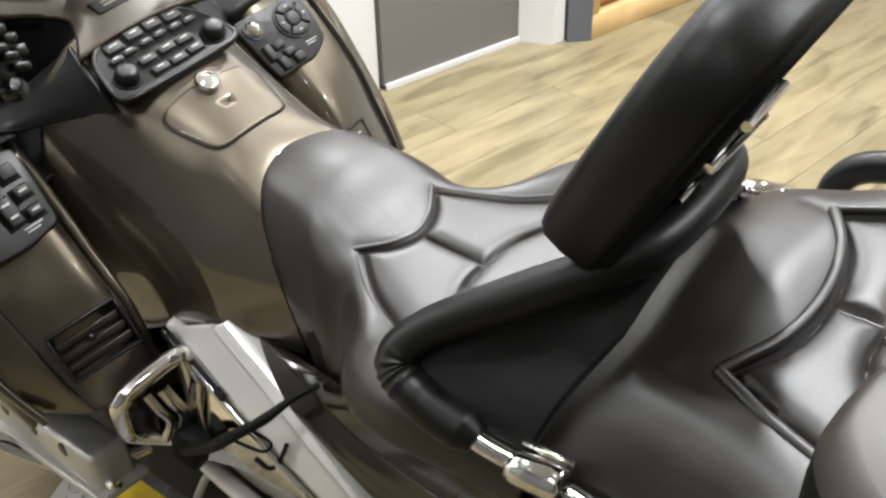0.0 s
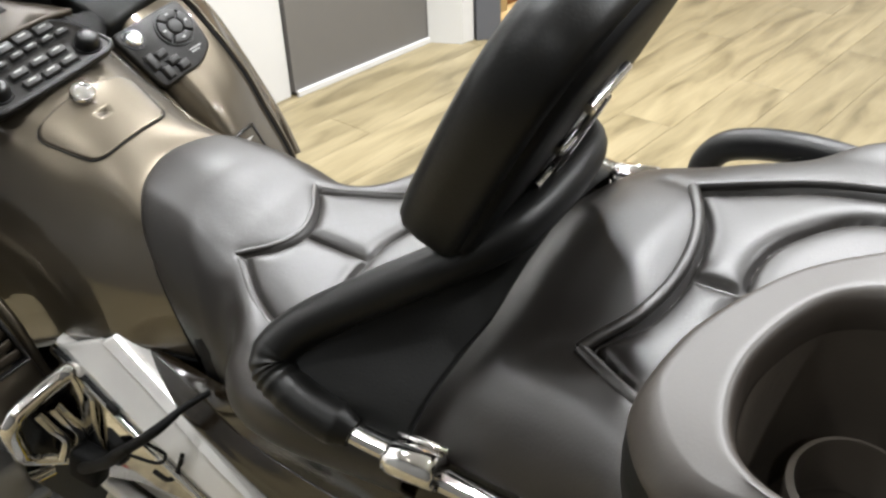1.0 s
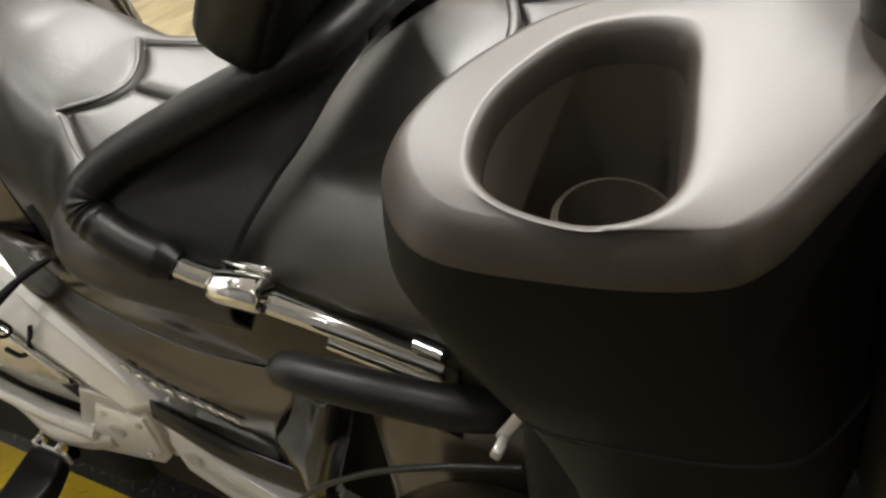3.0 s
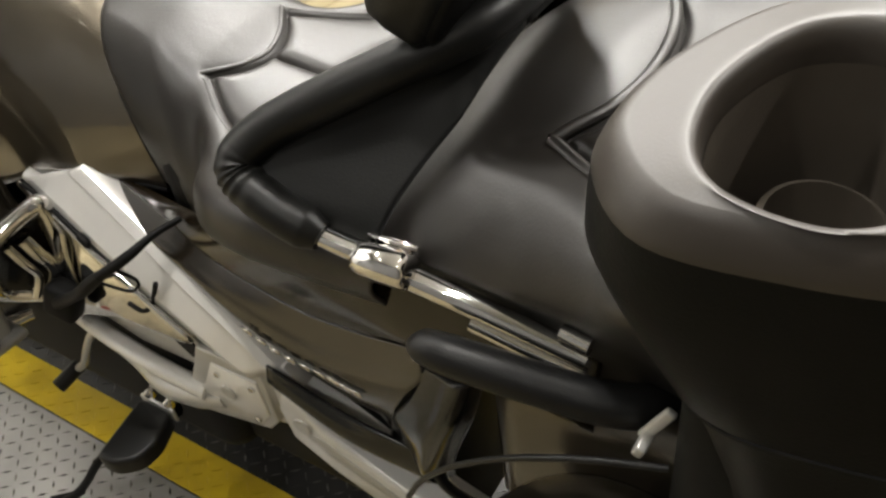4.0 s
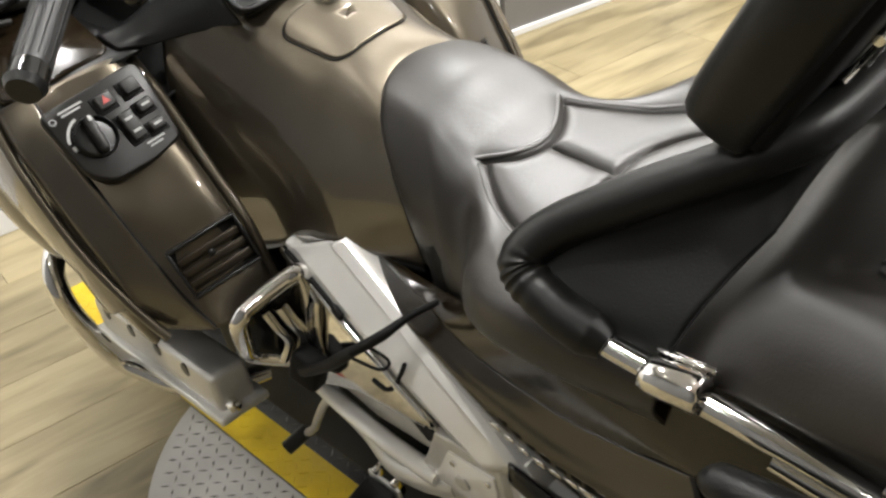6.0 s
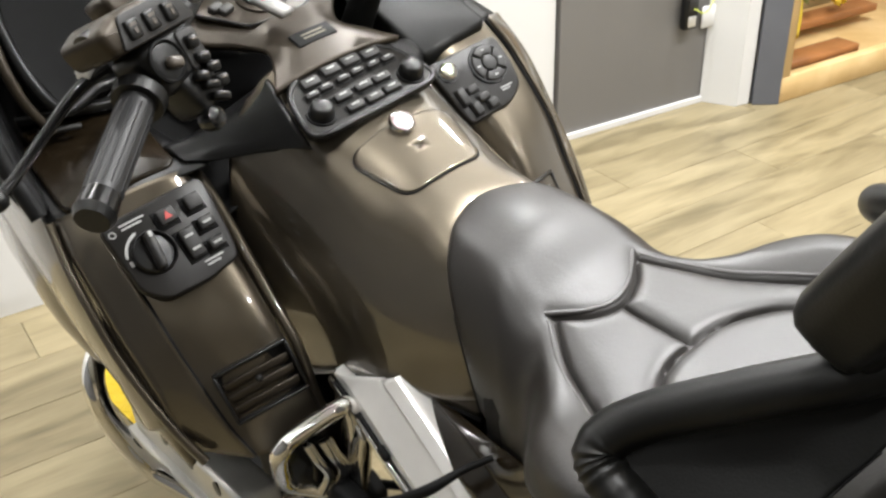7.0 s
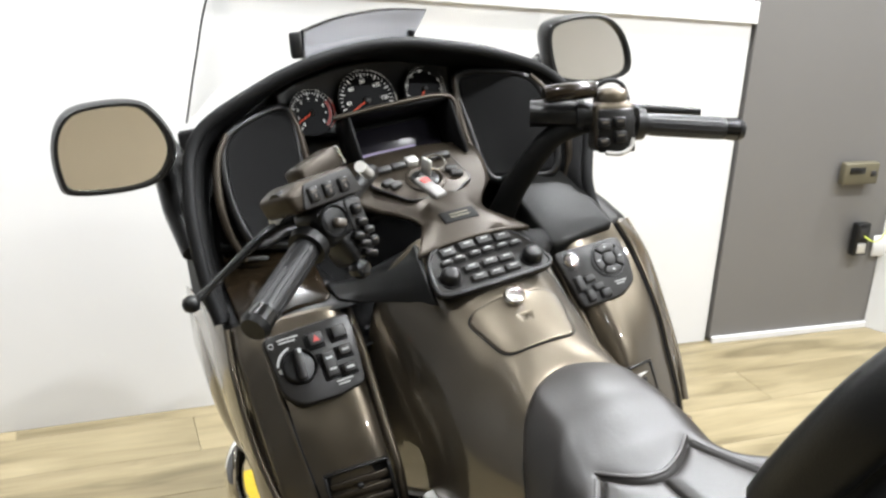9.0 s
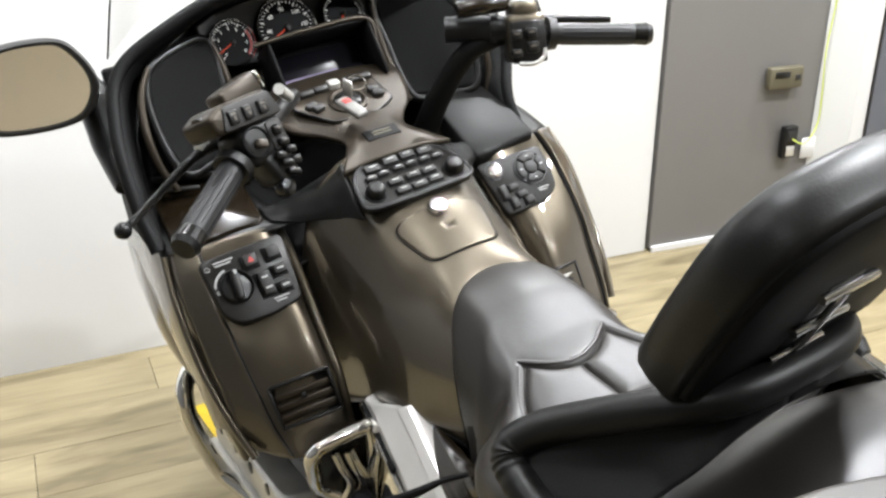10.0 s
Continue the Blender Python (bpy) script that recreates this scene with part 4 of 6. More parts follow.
gauge((0.104, 1.392, 1.068), 0.037, "fuel_gauge", "small round fuel and temperature gauge", [], 235)

# display in its hooded recess
SM = basis((0, 1.318, 1.008), (1, 0, 0), (0, 0.52, 0.85))
recess = part("display_recess", join_bm(box_bm((0.178, 0.006, 0.07), 0.002, 1, SM @ pose(0.014, 0.046, 0.028)), box_bm((0.006, 0.098, 0.07), 0.002, 1, SM @ pose(-0.074, 0, 0.028)),
     box_bm((0.006, 0.098, 0.07), 0.002, 1, SM @ pose(0.102, 0, 0.028)), box_bm((0.178, 0.098, 0.004), 0.001, 1, SM @ pose(0.014, 0, -0.008))), MATTE, bike, "black hooded display recess")
part("screen", box_bm((0.162, 0.08, 0.004), 0.002, 1, SM @ pose(0.014, -0.005, -0.003)), SCREEN, recess, "dark glossy display")
part("light_strip", box_bm((0.104, 0.030, 0.001), 0.0, 1, SM @ pose(-0.006, -0.020, 0.0005)), PURPLE, recess, "violet lit strip of the display")
lip = [SM @ V(p) for p in ((-0.102, -0.04, 0.045), (-0.102, 0.0, 0.058), (-0.099, 0.046, 0.063), (0, 0.050, 0.065), (0.099, 0.046, 0.063), (0.104, 0.0, 0.058), (0.112, -0.05, 0.045), (0.118, -0.085, 0.03))]
part("lip", tube_bm(lip[2:], 0.0036, 10, 60), TRIM, recess, "bronze lip of the recess")

# centre console with ignition
NECK = [[(-0.09, 1.045, 0.934), (-0.05, 1.045, 0.94), (0, 1.045, 0.942), (0.05, 1.045, 0.94), (0.09, 1.045, 0.934)],
        [(-0.068, 1.075, 0.945), (-0.04, 1.075, 0.952), (0, 1.075, 0.954), (0.04, 1.075, 0.952), (0.068, 1.075, 0.945)],
        [(-0.052, 1.11, 0.952), (-0.03, 1.11, 0.963), (0, 1.11, 0.966), (0.03, 1.11, 0.963), (0.052, 1.11, 0.952)],
        [(-0.07, 1.145, 0.958), (-0.035, 1.145, 0.972), (0, 1.145, 0.974), (0.035, 1.145, 0.972), (0.07, 1.145, 0.958)],
        [(-0.105, 1.185, 0.966), (-0.05, 1.185, 0.983), (0, 1.185, 0.986), (0.05, 1.185, 0.983), (0.105, 1.185, 0.966)],
        [(-0.125, 1.24, 0.985), (-0.06, 1.24, 0.998), (0, 1.24, 1.0), (0.06, 1.24, 0.998), (0.125, 1.24, 0.985)],
        [(-0.128, 1.285, 0.995), (-0.06, 1.285, 1.005), (0, 1.285, 1.007), (0.06, 1.285, 1.005), (0.128, 1.285, 0.995)]]
neck = part("centre_console", grid_bm(surf(NECK, 30, 40)), TRIM, bike, "bronze centre console below the display", thick=0.008)
CM = basis((0, 1.205, 0.990), (1, 0, 0), (0, 0.95, 0.30))
plate_out = round_poly([(-0.062, 0.034), (0.062, 0.034), (0.066, -0.040), (0.030, -0.062), (-0.045, -0.062), (-0.088, -0.002)], 0.010, 4)
part("switch_plate", prism_bm(plate_out, 0.006, 0.002, CM @ pose(0, 0, 0.001)), TRIM, neck, "bronze switch plate")
part("plate_rim", tube_bm([CM @ V((x, y, 0.005)) for x, y in plate_out[::2]], 0.0022, 8, 90, True), BLACK, neck, "dark rim round the switch plate")
for x, y in ((-0.0535, 0.0195), (-0.028, 0.022), (0.027, 0.025), (0.0495, 0.0245)):
    part("button", box_bm((0.0235, 0.011, 0.010), 0.002, 2, CM @ pose(x, y, 0.010, 6, 0, 2)), KEYGREY, neck)
part("button", box_bm((0.019, 0.015, 0.014), 0.002, 2, CM @ pose(-0.0044, 0.025, 0.010)), SATIN, neck, "silver square button")
for x, y in ((-0.062, -0.013), (-0.054, -0.023), (0.045, -0.013), (0.047, -0.0265)):
    part("rocker", box_bm((0.019, 0.012, 0.012), 0.003, 2, CM @ pose(x, y, 0.009, 10, 0, 18 if x < 0 else -14)), KEYGREY, neck)
part("ignition", ring_bm([(0.031, 0.005), (0.031, 0.010), (0.026, 0.013), (0.021, 0.008)], 36, CM @ pose(-0.004, -0.022, 0)), TRIM, neck, "bronze ring round the lock")
part("lock_face", lathe_bm([(0.022, 0.005), (0.021, 0.012), (0.014, 0.014), (0.012, 0.018), (0.008, 0.019)], 28, CM @ pose(-0.004, -0.022, 0)), BLACK, neck, "round black ignition lock")
part("nameplate", box_bm((0.056, 0.024, 0.004), 0.002, 2, basis((0, 1.088, 0.9625), (1, 0, 0), (0, 0.93, 0.35))), MATTE, neck, "small dark name plate")
part("plate_mark", join_bm(*[box_bm((0.03, 0.0022, 0.0008), 0, 1, basis((0, 1.088, 0.965), (1, 0, 0), (0, 0.93, 0.35)) @ pose(0, y, 0.0002)) for y in (-0.004, 0.002)]), BEIGE, neck, "faint gold bars of lettering")

# black collar between tank and steering head
for s in SIDES:
    COL = [[(0.086, 0.995, 0.880), (0.12, 1.05, 0.874), (0.155, 1.092, 0.866), (0.185, 1.118, 0.868)],
           [(0.086, 1.02, 0.902), (0.125, 1.068, 0.886), (0.158, 1.105, 0.876), (0.188, 1.13, 0.874)],
           [(0.080, 1.055, 0.925), (0.115, 1.095, 0.905), (0.155, 1.125, 0.885), (0.19, 1.148, 0.878)],
           [(0.072, 1.082, 0.935), (0.105, 1.118, 0.905), (0.15, 1.142, 0.88), (0.19, 1.16, 0.868)]]
    part("collar", grid_bm(surf([mx(c, s) for c in COL], 30, 20)), BLACK, bike, "black plastic collar before the tank", thick=0.008)

# keypad
KM = basis((0, 1.016, 0.9175), (1, 0, 0), (0, 0.915, 0.404))
kp_out = rounded([(-0.090, -0.044), (-0.045, -0.047), (0.035, -0.046), (0.078, -0.042), (0.082, -0.02), (0.070, 0.018), (0.042, 0.041), (-0.006, 0.047), (-0.050, 0.041), (-0.080, 0.020), (-0.093, -0.02)], 60)
keypad = part("keypad", prism_bm(kp_out, 0.012, 0.004, KM @ pose(0, 0, -0.004)), PANEL, bike, "dark grey audio keypad")
part("keypad_rim", tube_bm([KM @ V((x, y, 0.006)) for x, y in kp_out[::3]], 0.0035, 8, 80, True), BLACK, keypad)
KEY_SPOTS = ([(x, y, 0.024, 0.0135) for x, y in ((-0.051, 0.022), (-0.019, 0.0265), (0.0096, 0.0275), (0.0375, 0.025))]
        + [(x, y, 0.0185, 0.0075) for x, y in ((-0.0612, 0.0046), (-0.0408, 0.0069), (-0.0155, 0.0083), (0.0055, 0.0092), (0.0285, 0.0085), (0.0495, 0.0078))]
        + [(x, y, 0.023, 0.0105) for x, y in ((-0.033, -0.0142), (-0.0034, -0.0132), (0.0225, -0.0135), (-0.0306, -0.0335), (-0.0041, -0.0340), (0.0228, -0.0325))])
for x, y, w, h in KEY_SPOTS:
    part("key_well", box_bm((w + 0.003, h + 0.003, 0.002), 0.0005, 1, KM @ pose(x, y - 0.0005, 0.0078)), MATTE, keypad)
    k = part("key", box_bm((w, h, 0.008), 0.0022, 2, KM @ pose(x, y, 0.0105, 6, 0, 0)), KEYGREY, keypad)
    part("key_mark", box_bm((w * 0.45, 0.0016, 0.0004), 0, 1, KM @ pose(x, y + 0.0008, 0.0149, 6, 0, 0)), WHITE_MARK, k)
for x, y in ((-0.0695, -0.0225), (0.0585, -0.0245)):
    kn = part("knob", lathe_bm([(0.0145, 0.006), (0.014, 0.016), (0.0125, 0.022), (0.0095, 0.0245), (0.004, 0.025)], 24, KM @ pose(x, y, 0)), BLACK, keypad)
    part("knob_ring", ring_bm([(0.0150, 0.006), (0.0175, 0.006), (0.017, 0.010), (0.0150, 0.010)], 24, KM @ pose(x, y, 0)), MATTE, kn)

# fuel lid


lid_out = round_poly([(-0.075, 0.041), (0.075, 0.041), (0.054, -0.048), (-0.054, -0.048)], 0.020)


tank_tree = BVHTree.FromBMesh(grid_bm(surf(sym(TANK), 60, 90)))


def on_tank(x, y):
    """The tank cover's height under a point of the plan."""
    hit = tank_tree.ray_cast(V((x, y, 2.0)), V((0, 0, -1)))[0]
    return hit.z if hit else 0.85


seam3 = [(x, 0.916 + 0.882 * y, on_tank(x, 0.916 + 0.882 * y) + 0.0020) for x, y in lid_out]
lid = part("fuel_lid", grid_bm(np.array([[(x * k, 0.916 + 0.882 * y * k, on_tank(x * k, 0.916 + 0.882 * y * k) + 0.0028) for x, y in lid_out] for k in (0.01, 0.2, 0.35, 0.5, 0.6, 0.7, 0.8, 0.87, 0.93, 0.985)]), loop_u=True), BRONZE, bike, "bronze fuel filler lid", thick=0.002)
part("lid_gap", tube_bm(seam3, 0.0010, 6, 130, True), MATTE, lid, "thin black gap round the lid")
part("lock", lathe_bm([(0.0155, 0.0), (0.0155, 0.006), (0.0135, 0.009), (0.011, 0.0085), (0.009, 0.010), (0.004, 0.0105)], 28, basis((0, 0.945, 0.8868), (1, 0, 0), (0, 0.882, 0.471))), CHROME, lid, "polished lid lock")

# control panels, storage lids, air vents
for s in SIDES:
    PM = basis((s * 0.240, 1.0594, 0.8268), (1, -0.06 * s, 0.02 * s), (0, 0.68, 0.73))
    po = ([(-0.074, 0.041), (0.0555, 0.044), (0.0555, 0.018), (0.0445, -0.058), (0.0, -0.065), (-0.052, -0.062), (-0.0715, -0.042)] if s < 0 else
          [(-0.083, 0.041), (0.037, 0.042), (0.040, 0.0), (0.034, -0.036), (0.004, -0.053), (-0.068, -0.056)])
    po = round_poly(po, 0.011, 5)
    cp = part("control_panel", prism_bm(po, 0.010, 0.003, PM @ pose(0, 0, -0.003)), PANEL, bike, "dark grey control panel")
    if s < 0:
        DO = (-0.038, -0.010)
        kn = part("dial", ring_bm([(0.0245, 0.006), (0.0245, 0.012), (0.0225, 0.014), (0.0215, 0.008)], 36, PM @ pose(*DO, 0)), BLACK, cp, "round black dial")
        part("dial_face", lathe_bm([(0.0215, 0.006), (0.0215, 0.009), (0.018, 0.010)], 32, PM @ pose(*DO, 0)), BLACK, kn)
        grip_ = part("dial_grip", box_bm((0.011, 0.043, 0.014), 0.004, 2, PM @ pose(*DO, 0.015, 0, 0, -8)), KEYGREY, kn, "raised grey grip of the dial")
        part("pointer", box_bm((0.004, 0.006, 0.001), 0.0, 1, PM @ pose(DO[0] + 0.0028, DO[1] + 0.0175, 0.0223, 0, 0, -8)), WHITE_MARK, grip_, "white pointer")
        for x, y, w, h in ((-0.005, 0.0185, 0.023, 0.019), (0.030, 0.0195, 0.022, 0.019), (0.0295, -0.0075, 0.021, 0.015), (0.0025, -0.0205, 0.020, 0.036), (0.027, -0.033, 0.021, 0.014)):
            part("button_well", box_bm((w + 0.004, h + 0.004, 0.002), 0.0006, 1, PM @ pose(x - 0.001, y - 0.001, 0.0072)), MATTE, cp)
            bt = part("button", box_bm((w - 0.002, h - 0.002, 0.010), 0.002, 2, PM @ pose(x, y, 0.010, 5, 0, 0)), KEYGREY, cp)
            for dy in ((-0.008, 0.008) if h > 0.03 else (0.0,)):
                if y < 0.01:
                    part("button_mark", box_bm((w * 0.5, 0.0026, 0.0005), 0, 1, PM @ pose(x, y + dy, 0.0155, 5, 0, 0)), WHITE_MARK, bt)
        part("button_mark", prism_bm([(-0.005, -0.004), (0.005, -0.004), (0.0, 0.005)], 0.0005, 0, PM @ pose(-0.005, 0.0185, 0.0155)), RED, cp, "small red triangle")
        for x, y, w in ((-0.040, 0.0320, 0.030), (-0.042, 0.0275, 0.024), (0.016, -0.0455, 0.024), (0.014, -0.050, 0.017)):
            part("lettering", box_bm((w, 0.002, 0.0005), 0, 1, PM @ pose(x, y, 0.0073)), WHITE_MARK, cp, "small white bar of lettering")
        part("dial_icon", ring_bm([(0.003, 0), (0.004, 0), (0.004, 0.0004), (0.003, 0.0004)], 12, PM @ pose(-0.0655, 0.027, 0.0072)), WHITE_MARK, cp)
        part("dial_icon", box_bm((0.006, 0.006, 0.0005), 0, 1, PM @ pose(-0.0635, -0.010, 0.0072)), WHITE_MARK, cp)
        part("dial_scale", join_bm(*[box_bm((0.0052, 0.003, 0.0005), 0, 1, PM @ pose(DO[0] + 0.0285 * math.cos(a), DO[1] + 0.0285 * math.sin(a), 0.0073, 0, 0, math.degrees(a) + 90)) for a in np.linspace(1.85, 2.8, 7)]), WHITE_MARK, cp, "white arc round the dial")
    else:
        bz = part("button", lathe_bm([(0.0125, 0.006), (0.0125, 0.011), (0.010, 0.0135), (0.004, 0.014)], 28, PM @ pose(-0.058, 0.022, 0)), CHROME, cp, "silver round button")
        part("button_rim", ring_bm([(0.013, 0.006), (0.0155, 0.006), (0.0155, 0.009), (0.013, 0.009)], 28, PM @ pose(-0.058, 0.022, 0)), BLACK, bz)
        PO = (0.0035, 0.0085)
        part("pad_rim", ring_bm([(0.0265, 0.006), (0.029, 0.006), (0.0285, 0.010), (0.0265, 0.010)], 36, PM @ pose(*PO, 0)), BLACK, cp)
        for a in (0, 90, 180, 270):
            arc = [(r * math.cos(radians(a + q)), r * math.sin(radians(a + q))) for r, qs in ((0.0255, range(-40, 41, 10)), (0.0125, range(40, -41, -10))) for q in qs]
            quad = part("pad_button", prism_bm(arc, 0.006, 0.0015, PM @ pose(*PO, 0.007), 2), KEYGREY, cp, "grey quarter of the four-way pad")
            part("button_mark", box_bm((0.005, 0.002, 0.0004), 0, 1, PM @ pose(PO[0] + 0.019 * math.cos(radians(a)), PO[1] + 0.019 * math.sin(radians(a)), 0.0132)), WHITE_MARK, quad)
        part("pad_centre", lathe_bm([(0.0105, 0.007), (0.0105, 0.0135), (0.008, 0.0145)], 24, PM @ pose(*PO, 0)), KEYGREY, cp)
        for x, y, w, h in ((-0.060, -0.018, 0.012, 0.024), (-0.042, -0.014, 0.017, 0.010), (-0.0325, -0.0295, 0.017, 0.010), (-0.050, -0.040, 0.012, 0.018), (-0.024, -0.042, 0.016, 0.012)):
            part("button_well", box_bm((w + 0.003, h + 0.003, 0.002), 0.0006, 1, PM @ pose(x, y, 0.0072)), MATTE, cp)
            part("button", box_bm((w, h, 0.009), 0.002, 2, PM @ pose(x, y, 0.010, 4, 0, 6)), KEYGREY, cp)
        for x, y, w in ((0.010, -0.029, 0.020), (0.008, -0.033, 0.014)):
            part("lettering", box_bm((w, 0.0015, 0.0005), 0, 1, PM @ pose(x, y, 0.0073)), WHITE_MARK, cp, "small white bar of lettering")
    # storage lid forward of the panel
    if s > 0:
        bmL = prism_bm(round_poly([(-0.066, 0.084), (0.060, 0.080), (0.046, -0.089), (-0.084, -0.096)], 0.014, 6), 0.030, 0.007, basis((0.241, 1.196, 0.880), (1, 0.05, 0.0), (0.036, 0.18, 0.073)))
        part("storage_lid", bmL, APRON, bike, "black padded storage lid")
    else:
        bmL = prism_bm([(x, y) for x, y in rrect(0.135, 0.16, 0.015)], 0.010, 0.004, basis((-0.252, 1.205, 0.880), (1, -0.10, 0.03), (-0.09, 0.96, 0.22)))
        part("storage_lid", bmL, BROWNGLOSS, bike, "glossy dark brown storage lid")
    part("shelf", grid_bm(surf([mx(c, s) for c in [[(0.165, 1.10, 0.862), (0.24, 1.11, 0.862), (0.345, 1.15, 0.855)], [(0.18, 1.20, 0.885), (0.25, 1.205, 0.885), (0.345, 1.215, 0.872)], [(0.2, 1.30, 0.89), (0.265, 1.31, 0.89), (0.335, 1.26, 0.885)]]], 16, 16)), BLACK, bike, "black shelf under the storage lid", thick=0.004)
    # speaker grille
    SG = [[(0.150, 1.352, 1.088), (0.21, 1.325, 1.095), (0.268, 1.298, 1.072)], [(0.150, 1.318, 1.01), (0.21, 1.292, 1.01), (0.280, 1.26, 1.0)], [(0.160, 1.272, 0.935), (0.205, 1.262, 0.93), (0.262, 1.232, 0.935)]]
    sp = part("speaker_grille", grid_bm(surf([mx(c, s) for c in SG], 24, 24)), GRILLE, bike, "black cloth speaker grille", thick=0.008)
    part("speaker_trim", tube_bm(mx([(0.262, 1.300, 1.085), (0.286, 1.280, 1.052), (0.298, 1.254, 1.005), (0.295, 1.236, 0.955), (0.280, 1.226, 0.915)], s), [0.004, 0.006, 0.0065, 0.006, 0.005], 12, 30), TRIM, bike, "satin bronze trim beside the speaker")
    part("speaker_trim", tube_bm(mx([(0.146, 1.352, 1.092), (0.140, 1.338, 1.055), (0.139, 1.318, 1.01), (0.144, 1.292, 0.965), (0.152, 1.268, 0.93)], s), [0.004, 0.0065, 0.0075, 0.007, 0.005], 12, 30), TRIM, bike, "satin bronze pillar between speaker and gauges")
    edge = SG[0] + [SG[1][2]] + SG[2][::-1] + [SG[1][0]]
    part("grille_frame", tube_bm(mx(edge, s), 0.007, 10, 90, True), BLACK, sp, "dark frame of the grille")
    # air vent in the console
    VM = basis((s * 0.245 if s < 0 else 0.222, 0.946, 0.676), (1, 0.28 * s, -0.16 * s), (0, 0.42, 0.90))
    vw = 0.084 if s < 0 else 0.050
    vent = part("air_vent", join_bm(box_bm((vw + 0.004, 0.004, 0.012), 0.001, 1, VM @ pose(0, 0.030, 0.002)), box_bm((vw + 0.004, 0.004, 0.012), 0.001, 1, VM @ pose(0, -0.030, 0.002)),
         box_bm((0.004, 0.060, 0.012), 0.001, 1, VM @ pose(-vw / 2 - 0.001, 0, 0.002)), box_bm((0.004, 0.060, 0.012), 0.001, 1, VM @ pose(vw / 2 + 0.001, 0, 0.002))), BLACK, bike, "black-framed air vent")
    part("vent_back", box_bm((vw - 0.002, 0.056, 0.003), 0, 1, VM @ pose(0, 0, -0.005)), MATTE, vent)
    for k in range(3):
        part("slat", box_bm((vw - 0.006, 0.0125, 0.003), 0.001, 1, VM @ pose(0, -0.018 + 0.0145 * k, 0.002, 22, 0, 0)), TRIM if s < 0 else SATIN, vent)
    part("vent_tab", box_bm((0.008, 0.008, 0.008), 0.002, 1, VM @ pose(0, 0.006, 0.008)), BLACK, vent)
    # outer lower fairing swelling ahead of the console
    LF = [[(0.330, 1.28, 0.80), (0.340, 1.23, 0.75), (0.340, 1.19, 0.69), (0.335, 1.15, 0.64)],
          [(0.342, 1.34, 0.79), (0.352, 1.29, 0.72), (0.352, 1.25, 0.67), (0.342, 1.21, 0.63)],
          [(0.325, 1.48, 0.76), (0.335, 1.44, 0.69), (0.33, 1.40, 0.65), (0.318, 1.36, 0.62)]]
    part("lower_fairing", grid_bm(surf([mx(c, s) for c in LF], 24, 20)), BRONZE, bike, "bronze lower fairing", thick=0.004)
    strip(mx([(0.343, 1.145, 0.855), (0.352, 1.10, 0.80), (0.352, 1.05, 0.72), (0.342, 1.0, 0.65), (0.328, 0.965, 0.60)], s), 0.006, "console_edge", BRONZE, bike, "", 8, 40)
    # mirror
    if s < 0:
        mo = [(-0.491, 1.107), (-0.481, 1.128), (-0.464, 1.145), (-0.434, 1.15), (-0.376, 1.147), (-0.358, 1.131), (-0.333, 1.084), (-0.353, 1.048), (-0.382, 1.027), (-0.478, 1.034), (-0.492, 1.046), (-0.495, 1.079)]
    else:
        mo = [(0.315, 1.14), (0.338, 1.158), (0.406, 1.158), (0.461, 1.144), (0.49, 1.102), (0.494, 1.055), (0.462, 1.044), (0.398, 1.045), (0.336, 1.062), (0.321, 1.077)]
    mo = np.array(rounded(mo, 56))
    mo = sum(np.roll(mo, k, axis=0) for k in range(-3, 4)) / 7
    mo = mo.mean(axis=0) + (mo - mo.mean(axis=0)) * 1.03
    mc = mo.mean(axis=0)
    lay = lambda k, d: [(mc[0] + (p[0] - mc[0]) * k, 1.325 + d + (p[0] - mc[0]) * k * 0.10 * s + (p[1] - mc[1]) * k * 0.15, mc[1] + (p[1] - mc[1]) * k) for p in mo]
    mir = part("mirror", grid_bm(np.array([lay(0.90, 0.004), lay(0.93, -0.004), lay(1.0, -0.004), lay(1.05, 0.006), lay(1.0, 0.03), lay(0.8, 0.06), lay(0.4, 0.075), lay(0.01, 0.08)]), loop_u=True), BLACK, bike, "black-backed rear-view mirror")
    part("mirror_glass", grid_bm(np.array([lay(0.93, 0.0025), lay(0.935, 0.004)]), loop_u=True, cap=True), MIRROR, mir, "mirror glass")
    part("mirror_arm", tube_bm(mx([(0.365, 1.405, 1.075), (0.335, 1.395, 1.04), (0.332, 1.35, 0.97), (0.335, 1.29, 0.92)], s), [0.024, 0.028, 0.03, 0.022], 12, 24), BLACK, mir, "black mirror stalk")

# windshield
WS = [[(-0.306, 1.345, 1.10), (-0.287, 1.30, 1.20), (-0.264, 1.25, 1.30), (-0.20, 1.17, 1.44)],
      [(-0.20, 1.41, 1.145), (-0.19, 1.355, 1.23), (-0.175, 1.295, 1.33), (-0.13, 1.21, 1.47)],
      [(0, 1.445, 1.165), (0, 1.385, 1.25), (0, 1.32, 1.345), (0, 1.23, 1.49)]]
WSALL = WS + [[(-x, y, z) for x, y, z in c] for c in WS[1::-1]]
screen_g = surf(WSALL, 30, 50)
ws = part("windshield", grid_bm(screen_g), CLEAR, bike, "clear tall windshield", thick=0.0035)
ws.visible_shadow = False
ws.modifiers["thickness"].use_rim = False
part("screen_edge", tube_bm([tuple(p) for p in screen_g[0][::3]] + [tuple(p) for p in screen_g[::5, -1]], 0.0013, 6, 110), BLACK, ws, "dark polished edge")
